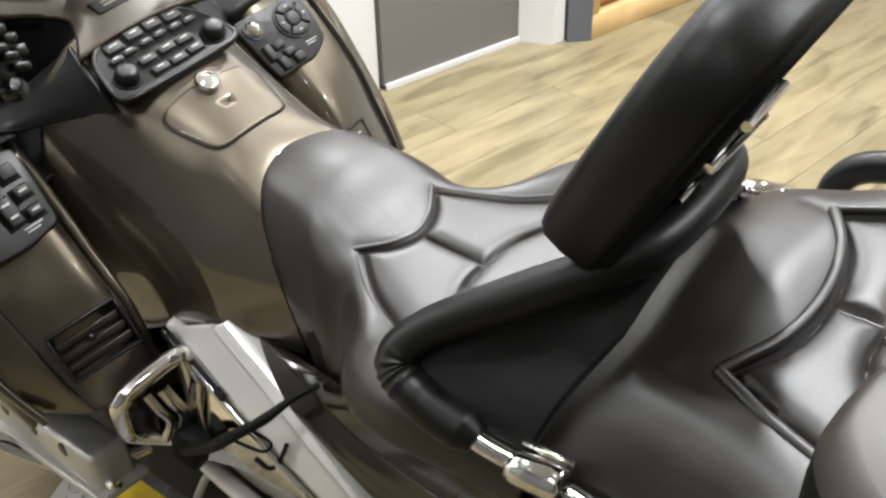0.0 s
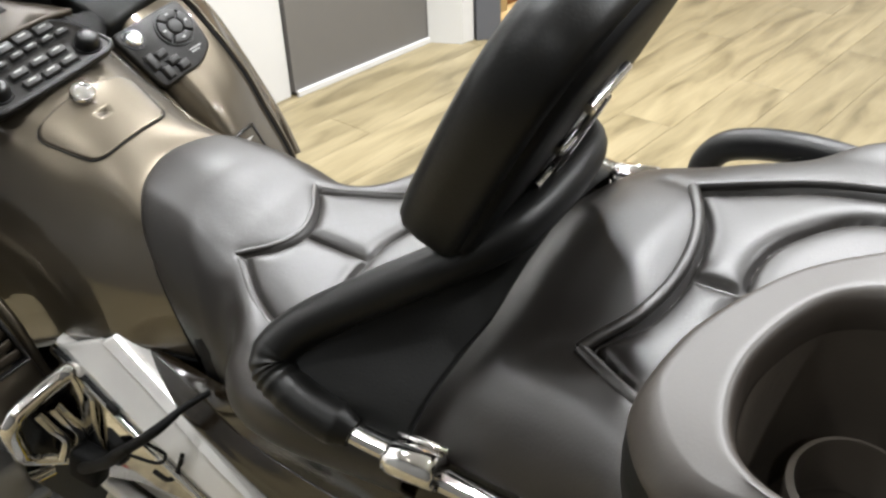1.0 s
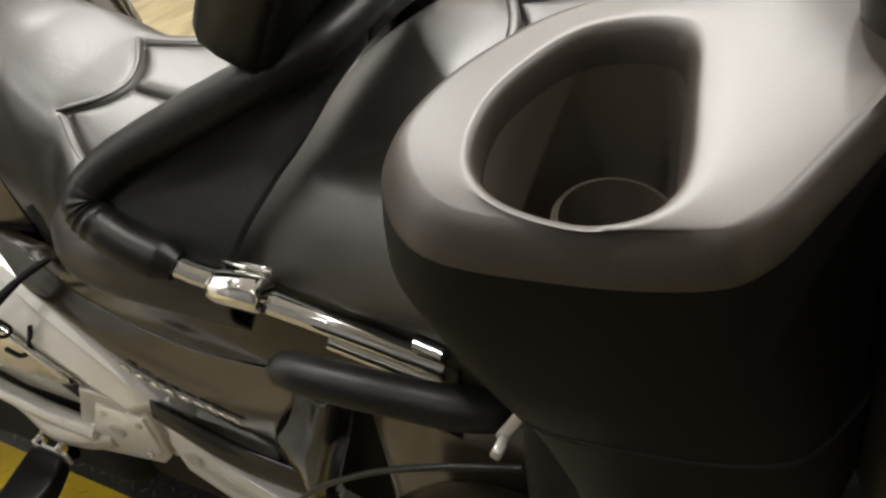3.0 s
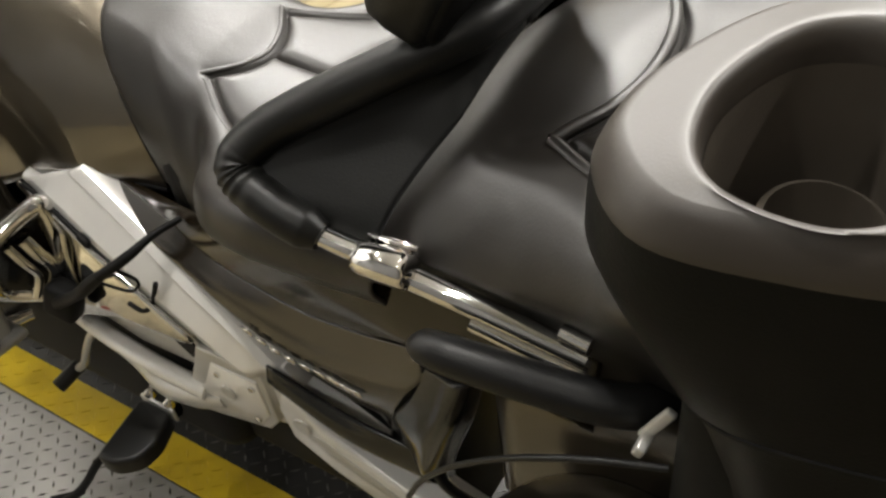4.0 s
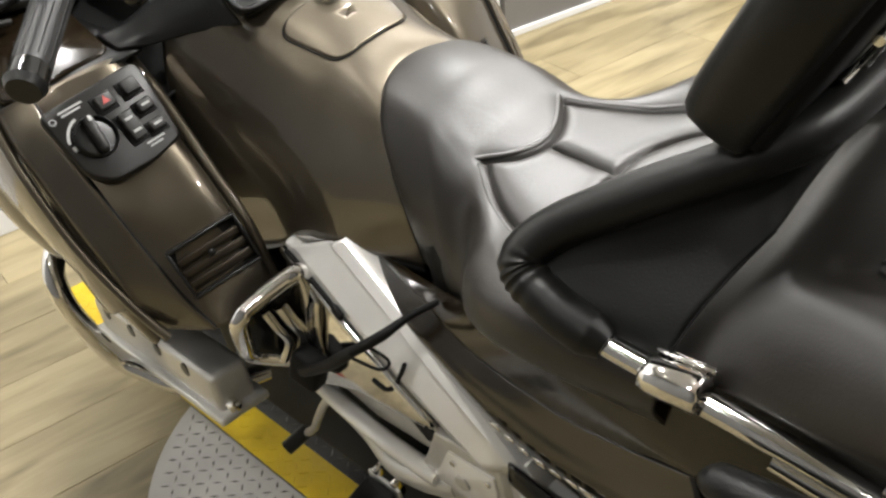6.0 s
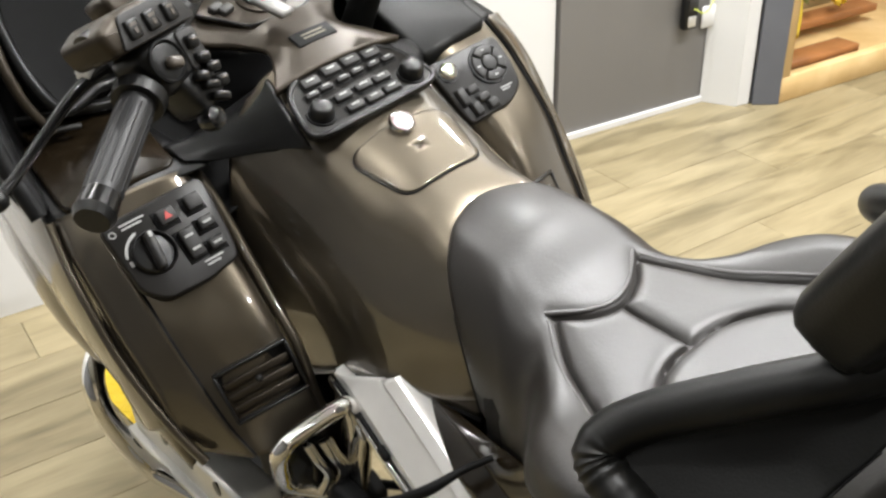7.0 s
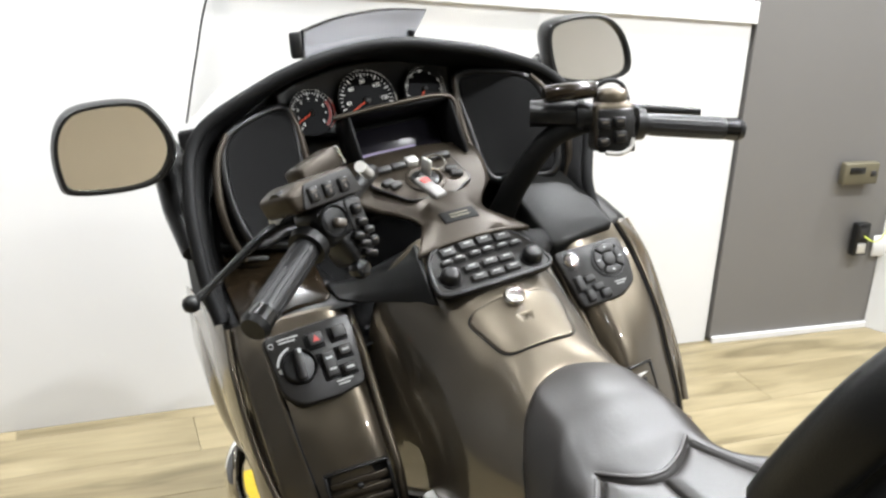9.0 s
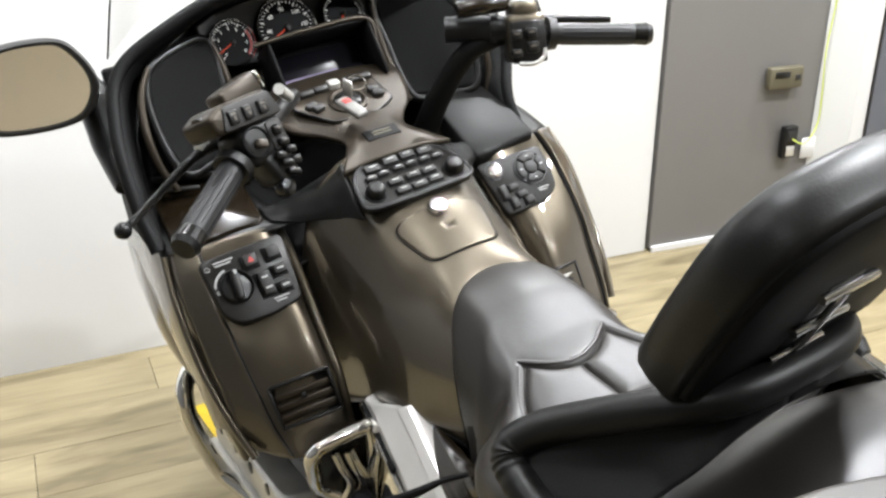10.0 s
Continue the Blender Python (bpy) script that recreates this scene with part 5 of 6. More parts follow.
ve = [[(-0.105, 1.378, 1.157), (-0.105, 1.368, 1.203)], [(-0.05, 1.393, 1.161), (-0.05, 1.383, 1.211)], [(0, 1.398, 1.163), (0, 1.388, 1.214)], [(0.05, 1.393, 1.163), (0.055, 1.383, 1.213)], [(0.088, 1.378, 1.163), (0.112, 1.368, 1.206)]]
vent = part("screen_vent", grid_bm(surf(ve, 8, 30)), SMOKE, ws, "smoked airflow vent on the windshield", thick=0.006)
part("vent_mount", box_bm((0.02, 0.025, 0.04), 0.004, 2, pose(-0.113, 1.376, 1.180, -15, 0, -20)), BLACK, ws)
part("vent_mount", box_bm((0.008, 0.02, 0.012), 0.003, 1, pose(0.088, 1.385, 1.168)), BLACK, ws)

# handlebars, turned a little to the left
def along(a, b, f):
    return tuple(V(a).lerp(V(b), f))


def handlebar(inner, tip, stem, s):
    hb = part("handlebar", tube_bm([stem, along(stem, inner, 0.55), inner, along(inner, tip, 0.5)], 0.0125, 12, 30), BLACK, bike, "black handlebar")
    d = V(tip) - V(inner)
    g = part("grip", tube_bm([inner, along(inner, tip, 0.4), along(inner, tip, 0.86)], 0.0168, 24, 12), GRIP, hb, "ribbed black rubber grip")
    side = d.cross(V((0, 0, 1))).normalized()
    over = side.cross(d).normalized()
    for k in range(16):
        off = (side * math.cos(k * math.pi / 8) + over * math.sin(k * math.pi / 8)) * 0.0162
        part("grip_rib", tube_bm([V(along(inner, tip, f)) + off for f in (0.10, 0.45, 0.82)], 0.0013, 6, 4), GRIP, g)
    part("bar_end", tube_bm([along(inner, tip, 0.86), along(inner, tip, 1.0)], [0.0168, 0.0178], 20, 6), GLOSS, hb, "glossy black bar end")
    part("end_cap", tube_bm([along(inner, tip, 1.0), along(inner, tip, 1.06)], [0.0185, 0.015], 20, 5), RUBBER, hb)
    part("flange", tube_bm([along(inner, tip, -0.06), along(inner, tip, 0.03)], [0.026, 0.024], 20, 5), RUBBER, hb)
    return hb


GI, GT = (-0.268, 0.972, 1.022), (-0.366, 0.884, 0.986)
hl = handlebar(GI, GT, (-0.10, 1.16, 1.03), -1)
LMX = basis((-0.232, 1.002, 1.055), (0.90, 0.42, 0.10), (-0.2, 0.3, 0.93))
sw = part("switch_box", join_bm(box_bm((0.076, 0.054, 0.054), 0.012, 3, LMX @ pose(0.003, -0.018, 0)), box_bm((0.046, 0.052, 0.046), 0.010, 3, LMX @ pose(0.008, -0.052, 0.002, 0, 0, 14))), BLACK, hl, "black switch housing")
head = part("reservoir", prism_bm(round_poly([(-0.062, 0.014), (0.044, -0.002), (0.038, 0.036), (-0.040, 0.047), (-0.066, 0.040)], 0.008, 5), 0.058, 0.008, LMX @ pose(0, 0, -0.026), 3), TRIM, hl, "satin bronze head of the switch housing")
part("head_face", prism_bm(round_poly([(-0.053, 0.0145), (0.041, 0.000), (0.035, 0.033), (-0.039, 0.043)], 0.004, 3), 0.003, 0.001, LMX @ pose(0, 0, 0.0315)), KEYGREY, head, "dark grey face with three buttons")
part("end_cap", lathe_bm([(0.010, -0.012), (0.015, -0.009), (0.016, 0.0), (0.015, 0.006)], 20, LMX @ pose(-0.056, 0.030, 0.004, 0, -90, 0)), BLACK, head)
for x, y in ((-0.0330, 0.0260), (-0.0095, 0.0222), (0.0150, 0.0184)):
    b = part("button", box_bm((0.0145, 0.018, 0.006), 0.002, 2, LMX @ pose(x, y, 0.036, 0, 0, -8)), BLACK, head)
    part("button_slot", join_bm(box_bm((0.008, 0.0028, 0.001), 0, 1, LMX @ pose(x, y + 0.004, 0.0393, 0, 0, -8)), box_bm((0.0035, 0.005, 0.001), 0, 1, LMX @ pose(x, y - 0.002, 0.0393, 0, 0, -8))), POCKET, b)
cup = part("clutch_reservoir", box_bm((0.070, 0.030, 0.036), 0.006, 2, LMX @ pose(0.040, 0.042, -0.034, 0, 0, 4)), TRIM, hl, "bronze clutch reservoir")
part("reservoir_edge", box_bm((0.006, 0.026, 0.038), 0.002, 1, LMX @ pose(0.076, 0.044, -0.034, 0, 0, 4)), CHROME, cup, "bright edge of the reservoir")
# matte black disc on the face: the hollow's shade as colour
hollow = part("switch_hollow", lathe_bm([(0.021, 0.0), (0.021, 0.004), (0.019, 0.005), (0.016, 0.001)], 28, LMX @ pose(-0.014, -0.016, 0.0245)), MATTE, sw, "dark disc painted for the shaded hollow of the switch housing")
part("thumb_switch", box_bm((0.016, 0.011, 0.012), 0.004, 3, LMX @ pose(-0.012, -0.020, 0.032, 0, 0, -30)), POCKET, hollow, "worn grey thumb switch")
part("switch_face", prism_bm(round_poly([(0.010, 0.0), (0.036, -0.006), (0.030, -0.036), (0.006, -0.040)], 0.005, 4), 0.004, 0.0015, LMX @ pose(0, 0, 0.025)), KEYGREY, sw, "grey switch face")
for x, y, w, h, a in ((0.020, -0.016, 0.013, 0.013, -12), (0.020, -0.033, 0.015, 0.010, -20), (0.006, -0.046, 0.014, 0.010, -30), (0.024, -0.046, 0.015, 0.010, -20), (0.010, -0.058, 0.016, 0.009, -30), (0.024, -0.061, 0.013, 0.012, -15), (0.012, -0.072, 0.018, 0.009, -35)):
    k = part("switch", box_bm((w, h, 0.014), 0.003, 2, LMX @ pose(x, y, 0.030, 8, -10, a)), BLACK, sw)
    part("switch_mark", box_bm((w * 0.5, h * 0.18, 0.0010), 0.0003, 1, LMX @ pose(x, y + 0.001, 0.0374, 8, -10, a)), POCKET, k)
part("horn_button", lathe_bm([(0.004, 0.012), (0.011, 0.009), (0.013, 0.002), (0.012, -0.006)], 20, LMX @ pose(-0.004, -0.085, 0.018)), GLOSS, sw, "round black horn button")
part("clutch_lever", tube_bm([(-0.255, 1.055, 1.03), (-0.29, 1.055, 1.02), (-0.34, 1.03, 1.003), (-0.385, 1.0, 0.99), (-0.412, 0.985, 0.983)], [0.008, 0.0065, 0.0055, 0.005, 0.006], 12, 40), GLOSS, hl, "black clutch lever")
part("lever_ball", lathe_bm([(0.004, -0.010), (0.0095, -0.006), (0.011, 0.0), (0.0095, 0.006), (0.004, 0.010)], 14, pose(-0.412, 0.985, 0.983)), BLACK, hl)
part("lever_pivot", box_bm((0.022, 0.018, 0.014), 0.004, 2, pose(-0.272, 1.062, 1.03, 0, 0, 20)), SATIN, hl, "bright lever pivot")
part("riser", tube_bm([(-0.14, 1.07, 1.06), (-0.165, 1.035, 1.085)], 0.0078, 12, 4), SATIN, hl, "silver clamp bolt")

GRI, GRT = (0.308, 1.067, 1.043), (0.449, 1.010, 1.020)
hr = handlebar(GRI, GRT, (0.20, 1.125, 1.055), 1)
RMX = basis((0.266, 1.085, 1.056), (0.93, -0.36, -0.05), (0.05, 0.25, 0.96))
swr = part("switch_box", join_bm(box_bm((0.062, 0.075, 0.06), 0.012, 3, RMX @ pose(0, -0.012, 0)), box_bm((0.045, 0.03, 0.05), 0.01, 2, RMX @ pose(0.0, 0.03, 0))), BRONZE, hr, "bronze switch housing")
part("switch_face", box_bm((0.055, 0.064, 0.006), 0.004, 2, RMX @ pose(0.0, -0.018, 0.031)), BLACK, swr, "black switch face")
for x, y, w, h in ((-0.020, -0.007, 0.018, 0.016), (0.003, -0.006, 0.018, 0.016), (-0.022, -0.034, 0.018, 0.013), (0.004, -0.027, 0.019, 0.018)):
    k = part("switch", box_bm((w, h, 0.012), 0.003, 2, RMX @ pose(x, y, 0.036)), BLACK, swr)
    part("switch_mark", box_bm((w * 0.5, 0.003, 0.001), 0, 1, RMX @ pose(x, y + 0.002, 0.0425)), POCKET, k)
part("start_lever", tube_bm([RMX @ V((-0.018, -0.050, 0.034)), RMX @ V((0.004, -0.052, 0.036)), RMX @ V((0.020, -0.044, 0.034)), RMX @ V((0.024, -0.030, 0.032))], 0.0035, 8, 16), SATIN, swr, "bright bent switch lever")
part("bar_sleeve", tube_bm([(0.165, 1.150, 1.068), (0.20, 1.125, 1.066), (0.245, 1.098, 1.060)], 0.0200, 20, 12), BLACK, hr, "black bar sleeve")
part("clamp_band", tube_bm([(0.222, 1.112, 1.063), (0.231, 1.107, 1.062)], 0.0235, 20, 4), BLACK, hr, "black clamp band")
part("reservoir", lathe_bm([(0.011, -0.040), (0.0135, -0.037), (0.0135, 0.037), (0.011, 0.040)], 24, basis((0.206, 1.105, 1.103), (0, 0, 1), (0.3, 1, 0)) @ pose(0, 0, 0, 0, 0, 0)), BROWNGLOSS, hr, "glossy dark brown brake reservoir")
part("brake_lever", tube_bm([(0.25, 1.115, 1.06), (0.32, 1.115, 1.055), (0.39, 1.085, 1.045), (0.425, 1.065, 1.04)], [0.010, 0.008, 0.007, 0.006], 10, 30), BLACK, hr, "black brake lever")
part("bar_boot", tube_bm([(0.13, 1.19, 0.90), (0.15, 1.165, 0.96), (0.19, 1.13, 1.03), (0.25, 1.10, 1.055)], [0.022, 0.019, 0.017, 0.016], 14, 24), BASEBLACK, hr, "black bar shroud")
part("brake_hose", tube_bm([(0.25, 1.12, 1.09), (0.278, 1.110, 1.106), (0.298, 1.10, 1.100), (0.304, 1.09, 1.075)], 0.0035, 8, 24), BLACK, hr)

# ignition key on its ring
kr = empty("key_ring", LEANED)
tagged(kr, "ignition key with a steel ring and grey fob in the lock", "keys")
KO = CM @ V((-0.004, -0.022, 0.02))
part("key", box_bm((0.005, 0.018, 0.030), 0.0015, 1, CM @ pose(-0.004, -0.022, 0.030, 0, 0, 20)), SATIN, kr)
part("ring", tube_bm([KO + V((0.016 + 0.016 * math.cos(a), -0.002 + 0.010 * math.sin(a), 0.014 + 0.008 * math.sin(a))) for a in np.linspace(0, 2 * math.pi, 14, endpoint=False)], 0.0015, 6, 40, True), CHROME, kr, "steel split ring")
fob = part("fob", box_bm((0.024, 0.05, 0.009), 0.004, 2, basis(KO + V((-0.022, -0.056, -0.002)), (0.92, 0.3, 0.0), (-0.35, 0.9, 0.38))), FOB, kr, "pale grey plastic fob")
part("fob_mark", box_bm((0.014, 0.010, 0.001), 0.0003, 1, basis(KO + V((-0.022, -0.056, -0.002)), (0.92, 0.3, 0.0), (-0.35, 0.9, 0.38)) @ pose(0, 0.012, 0.0052)), RED, fob, "red square mark")

# ---- armrest pods, trunk, saddlebags ----
OUTL = np.array(rounded([(-0.296, 0.146), (-0.255, 0.150), (-0.212, 0.137), (-0.165, 0.108), (-0.125, 0.055), (-0.10, 0.0), (-0.092, -0.062), (-0.125, -0.084), (-0.20, -0.066), (-0.262, -0.046), (-0.302, -0.030), (-0.320, -0.008), (-0.332, 0.045), (-0.333, 0.108)], 80))
POCK = np.array(rounded([(-0.288, 0.096), (-0.245, 0.101), (-0.196, 0.080), (-0.185, 0.038), (-0.235, 0.021), (-0.288, 0.013), (-0.313, 0.035), (-0.310, 0.074)], 80))
oc, pc = OUTL.mean(axis=0), POCK.mean(axis=0)
for s in SIDES:
    def low(k, z, back):
        return [(oc[0] + (p[0] - oc[0]) * k + 0.012 * back / 0.05, oc[1] + (p[1] - oc[1]) * k - back, z) for p in OUTL]
    def settle(rows):
        """The armrest's slight fall to the front, its back facet, and the side it stands on."""
        q = np.array(rows)
        beyond = np.maximum(0.0, (-0.109 - q[..., 0]) * -0.633 + (0.028 - q[..., 1]) * 0.774)
        q[..., 2] += (q[..., 1] - 0.04) * -0.06 - 0.22 * np.where(q[..., 2] > 1.03, beyond, 0.0)
        q[..., 0] *= -s
        q[..., 1] -= 0.11 if s > 0 else 0.0
        return q
    # above the welt, the black stands in for shade on the vinyl side
    base = part("armrest_base", grid_bm(settle([low(0.84, 0.76, 0.075), low(0.88, 0.84, 0.065), low(0.92, 0.90, 0.050), low(0.945, 0.935, 0.038), low(0.948, 0.938, 0.036), low(0.958, 0.942, 0.033), low(0.975, 0.975, 0.018), low(0.988, 1.005, 0.006), low(0.990, 1.022, 0.0), low(0.985, 1.040, 0.0), low(0.972, 1.055, 0.0), low(0.969, 1.057, 0.0)]), loop_u=True), BASEBLACK, bike, "armrest base, blackened up to the rim for the vinyl's shade")
    part("base_seam", tube_bm([tuple(p) for p in settle(low(0.944, 0.937, 0.037))], 0.0022, 6, 120, True), MATTE, base, "black welt round the armrest base")
    rows = [low(0.970, 1.0555, 0.0), low(0.9705, 1.058, 0.0), low(0.964, 1.061, 0.0), low(0.948, 1.066, 0.0), low(0.918, 1.073, 0.0), low(0.875, 1.078, 0.0)]
    top = np.array(low(0.875, 1.078, 0))[:, :2]
    for f in (0.12, 0.25, 0.4, 0.55, 0.7, 0.85):
        rows.append([(*(top[i] * (1 - f) + (pc + (POCK[i] - pc) * 1.14) * f), 1.078 + 0.003 * f) for i in range(80)])
    for k, z in ((1.14, 1.081), (1.08, 1.0805), (1.03, 1.077), (0.99, 1.070), (0.965, 1.058)):
        rows.append([(*(pc + (p - pc) * k), z) for p in POCK])
    part("armrest", grid_bm(settle(rows), loop_u=True), POD, base, "grey vinyl armrest with a drink pocket")
    g = np.array([[(*(pc + (p - pc) * k), z) for p in POCK] for k, z in ((0.966, 1.060), (0.95, 1.035), (0.94, 1.00), (0.91, 0.980), (0.84, 0.970), (0.5, 0.968), (0.01, 0.968))])
    g[..., 0] *= -s
    g[..., 1] -= 0.11 if s > 0 else 0.0
    part("pocket", grid_bm(g, loop_u=True), POCKET, base, "deep dark grey pocket")
    liner = part("pocket_liner", ring_bm([(0.030, 0.0), (0.031, 0.040), (0.0275, 0.042), (0.026, 0.003)], 36, pose(s * 0.243, 0.052 - (0.11 if s > 0 else 0.0), 0.969, 4, 0, 0)), POCKET, base, "round grey cup ring in the pocket")
    part("pocket_clip", box_bm((0.006, 0.012, 0.045), 0.002, 2, pose(s * 0.283, 0.078 - (0.11 if s > 0 else 0.0), 0.990, -20, 0, 0)), SATIN, liner, "pale clip beside the cup ring")

part("tail_cowl", box_bm((0.40, 0.62, 0.24), 0.04, 4, pose(0, -0.02, 0.59)), BRONZE, bike, "bronze tail cowl between the bags")
trunk = part("trunk", box_bm((0.60, 0.50, 0.36), 0.05, 4, pose(0, -0.33, 0.90)), BRONZE, bike, "bronze rear trunk")
part("trunk_lid", box_bm((0.58, 0.48, 0.05), 0.024, 3, pose(0, -0.33, 1.095)), BRONZE, trunk)
part("passenger_backrest", box_bm((0.34, 0.07, 0.24), 0.03, 4, pose(0, -0.075, 1.02, -8, 0, 0)), LEATHER, bike, "black leather passenger backrest")
for s in SIDES:
    part("rear_cowl", box_bm((0.10, 0.26, 0.22), 0.035, 4, pose(s * 0.235, -0.03 if s < 0 else -0.06, 0.80)), BASEBLACK, bike, "black cowl under the armrest")
    bag = part("saddlebag", box_bm((0.26, 0.88, 0.45), 0.11, 8, pose(s * 0.318, -0.185, 0.470)), BRONZE, bike, "bronze saddlebag")
    part("bag_seam", box_bm((0.264, 0.884, 0.006), 0.003, 1, pose(s * 0.318, -0.185, 0.40)), MATTE, bag)

# ---- left and right flanks ----
for s in SIDES:
    top = [(0.132, 0.79, 0.668), (0.150, 0.70, 0.656), (0.166, 0.62, 0.640), (0.181, 0.505, 0.646), (0.191, 0.42, 0.668), (0.203, 0.34, 0.702)]
    SC = [top,
          [(0.145, 0.79, 0.655), (0.162, 0.70, 0.640), (0.178, 0.62, 0.622), (0.192, 0.50, 0.624), (0.202, 0.41, 0.649), (0.214, 0.33, 0.684)],
          [(0.158, 0.77, 0.637), (0.174, 0.68, 0.620), (0.190, 0.59, 0.598), (0.203, 0.50, 0.596), (0.213, 0.42, 0.616), (0.221, 0.352, 0.650)],
          [(0.154, 0.755, 0.614), (0.171, 0.65, 0.590), (0.186, 0.56, 0.564), (0.197, 0.46, 0.558), (0.207, 0.425, 0.576), (0.214, 0.372, 0.603)],
          [(0.128, 0.74, 0.58), (0.146, 0.64, 0.555), (0.161, 0.55, 0.53), (0.172, 0.46, 0.518), (0.183, 0.43, 0.53), (0.205, 0.392, 0.553)]]
    SK = [[(0.126, 0.79, 0.664), (0.132, 0.70, 0.664), (0.158, 0.60, 0.700), (0.186, 0.50, 0.735), (0.194, 0.40, 0.762), (0.190, 0.30, 0.775), (0.184, 0.18, 0.775)],
          [(0.129, 0.79, 0.667), (0.141, 0.70, 0.662), (0.165, 0.60, 0.672), (0.187, 0.50, 0.692), (0.198, 0.42, 0.712), (0.204, 0.31, 0.722), (0.202, 0.18, 0.73)],
          [(x, y, z + 0.001) for x, y, z in top] + [(0.202, 0.18, 0.69)]]
    strip(mx([(x - 0.001, y, z - 0.004) for x, y, z in TANK[-1][:4]], s), 0.0032, "tank_gap", MATTE, bike, "black gap under the tank edge", 8, 40)
    # skirt and side cover: body paint in shade, the shade put into the colour
    part("seat_skirt", grid_bm(surf([mx(c, s) for c in SK], 60, 16)), BROWNGLOSS, bike, "panel under the seat, its paint darkened to a shaded brown", thick=0.003)
    sc = part("side_cover", grid_bm(surf([mx(c, s) for c in SC], 60, 50)), BROWNGLOSS, bike, "side cover, its body paint darkened to a shaded brown", thick=0.003)
    ce = [[(0.209, 0.330, 0.694), (0.219, 0.345, 0.652), (0.217, 0.372, 0.603), (0.204, 0.392, 0.550), (0.196, 0.41, 0.50)], [(0.220, 0.306, 0.708), (0.230, 0.318, 0.660), (0.230, 0.342, 0.604), (0.214, 0.365, 0.545), (0.20, 0.38, 0.49)], [(0.228, 0.282, 0.720), (0.235, 0.297, 0.668), (0.233, 0.318, 0.607), (0.228, 0.338, 0.553), (0.212, 0.355, 0.49)], [(0.205, 0.272, 0.722), (0.212, 0.284, 0.662), (0.210, 0.305, 0.600), (0.205, 0.322, 0.545), (0.19, 0.335, 0.49)]]
    part("cover_end", grid_bm(surf([mx(c, s) for c in ce], 30, 24)), GLOSS, bike, "glossy black rounded end of the side cover", thick=0.004)
    lt = [[(0.198, 0.56, 0.542), (0.205, 0.45, 0.533), (0.212, 0.355, 0.545)], [(0.205, 0.555, 0.520), (0.216, 0.45, 0.507), (0.219, 0.345, 0.515)], [(0.183, 0.55, 0.49), (0.193, 0.44, 0.475), (0.2, 0.335, 0.48)]]
    part("lower_trim", grid_bm(surf([mx(c, s) for c in lt], 24, 14)), GLOSS, bike, "black rounded sill under the side cover", thick=0.004)
    # the badge's letters are shown as plain raised bars
    badge_at = cr([(0.196, 0.568, 0.593), (0.203, 0.513, 0.591), (0.209, 0.457, 0.601), (0.214, 0.415, 0.607)], 9) + np.array((0.0045, 0, 0.003))
    for i in range(9):
        o = V(badge_at[i])
        part("badge_bar", box_bm((0.0022, 0.0150, 0.0065 if i % 3 else 0.0085), 0.0008, 1, Matrix.Translation(V((s * o.x, o.y, o.z))) @ pose(0, 0, 0, -10, 0, 6 * s)), CHROME, sc, "plain raised chrome bar")
    # faceted frame spar with its rear foot, chrome panel and foot-peg plate
    up = [(0.148, 0.828, 0.682), (0.152, 0.80, 0.668), (0.163, 0.735, 0.638), (0.176, 0.67, 0.606), (0.185, 0.60, 0.568), (0.192, 0.546, 0.528)]
    lo_ = [(0.172, 0.915, 0.655), (0.178, 0.875, 0.641), (0.187, 0.815, 0.613), (0.196, 0.74, 0.580), (0.202, 0.665, 0.543), (0.203, 0.60, 0.507)]
    lines = []
    for f, out in ((-0.10, -0.022), (0.0, 0.0), (0.13, 0.005), (0.16, 0.001), (0.80, 0.004), (0.97, 0.0), (1.02, -0.006), (1.04, -0.03)):
        lines.append([tuple(V(a).lerp(V(b), f) + V((out, 0, 0))) for a, b in zip(up, lo_)])
    spar_g = np.array([cr(mx(c, s), 26) for c in lines])
    spar = part("frame_spar", grid_bm(spar_g), SILVER, bike, "silver aluminium frame spar with folded edges", thick=0.003)
    spar.data.set_sharp_from_angle(angle=radians(12))
    part("spar_seal", tube_bm(mx([(0.179, 0.902, 0.655), (0.183, 0.866, 0.639), (0.188, 0.828, 0.620), (0.190, 0.812, 0.612)], s), 0.0032, 8, 30), MATTE, spar, "black seal along the spar")
    part("spar_clip", box_bm((0.008, 0.018, 0.012), 0.002, 1, pose(s * 0.193, 0.808, 0.616, 30, 0, 8 * s)), MATTE, spar, "black plastic clip")
    trim_lo = [[(x + 0.004, y, z - 0.001) for x, y, z in lo_[:5]], [(x + 0.0075, y, z - 0.004) for x, y, z in lo_[:5]], [(x + 0.0075, y, z - 0.011) for x, y, z in lo_[:5]], [(x + 0.001, y, z - 0.016) for x, y, z in lo_[:5]]]
    part("spar_trim", grid_bm(surf([mx(c, s) for c in trim_lo], 30, 10)), CHROME, spar, "polished chrome strip along the spar", thick=0.002)
    arm_p = Matrix(((0, 0, s, 0), (1, 0, 0, 0), (0, 1, 0, 0), (0, 0, 0, 1)))
    part("spar_foot", prism_bm([(0.600, 0.52), (0.572, 0.528), (0.546, 0.536), (0.530, 0.505), (0.556, 0.42), (0.585, 0.405)], 0.026, 0.004, arm_p @ pose(0, 0, 0.165)), SILVER, spar, "silver cast foot of the spar")
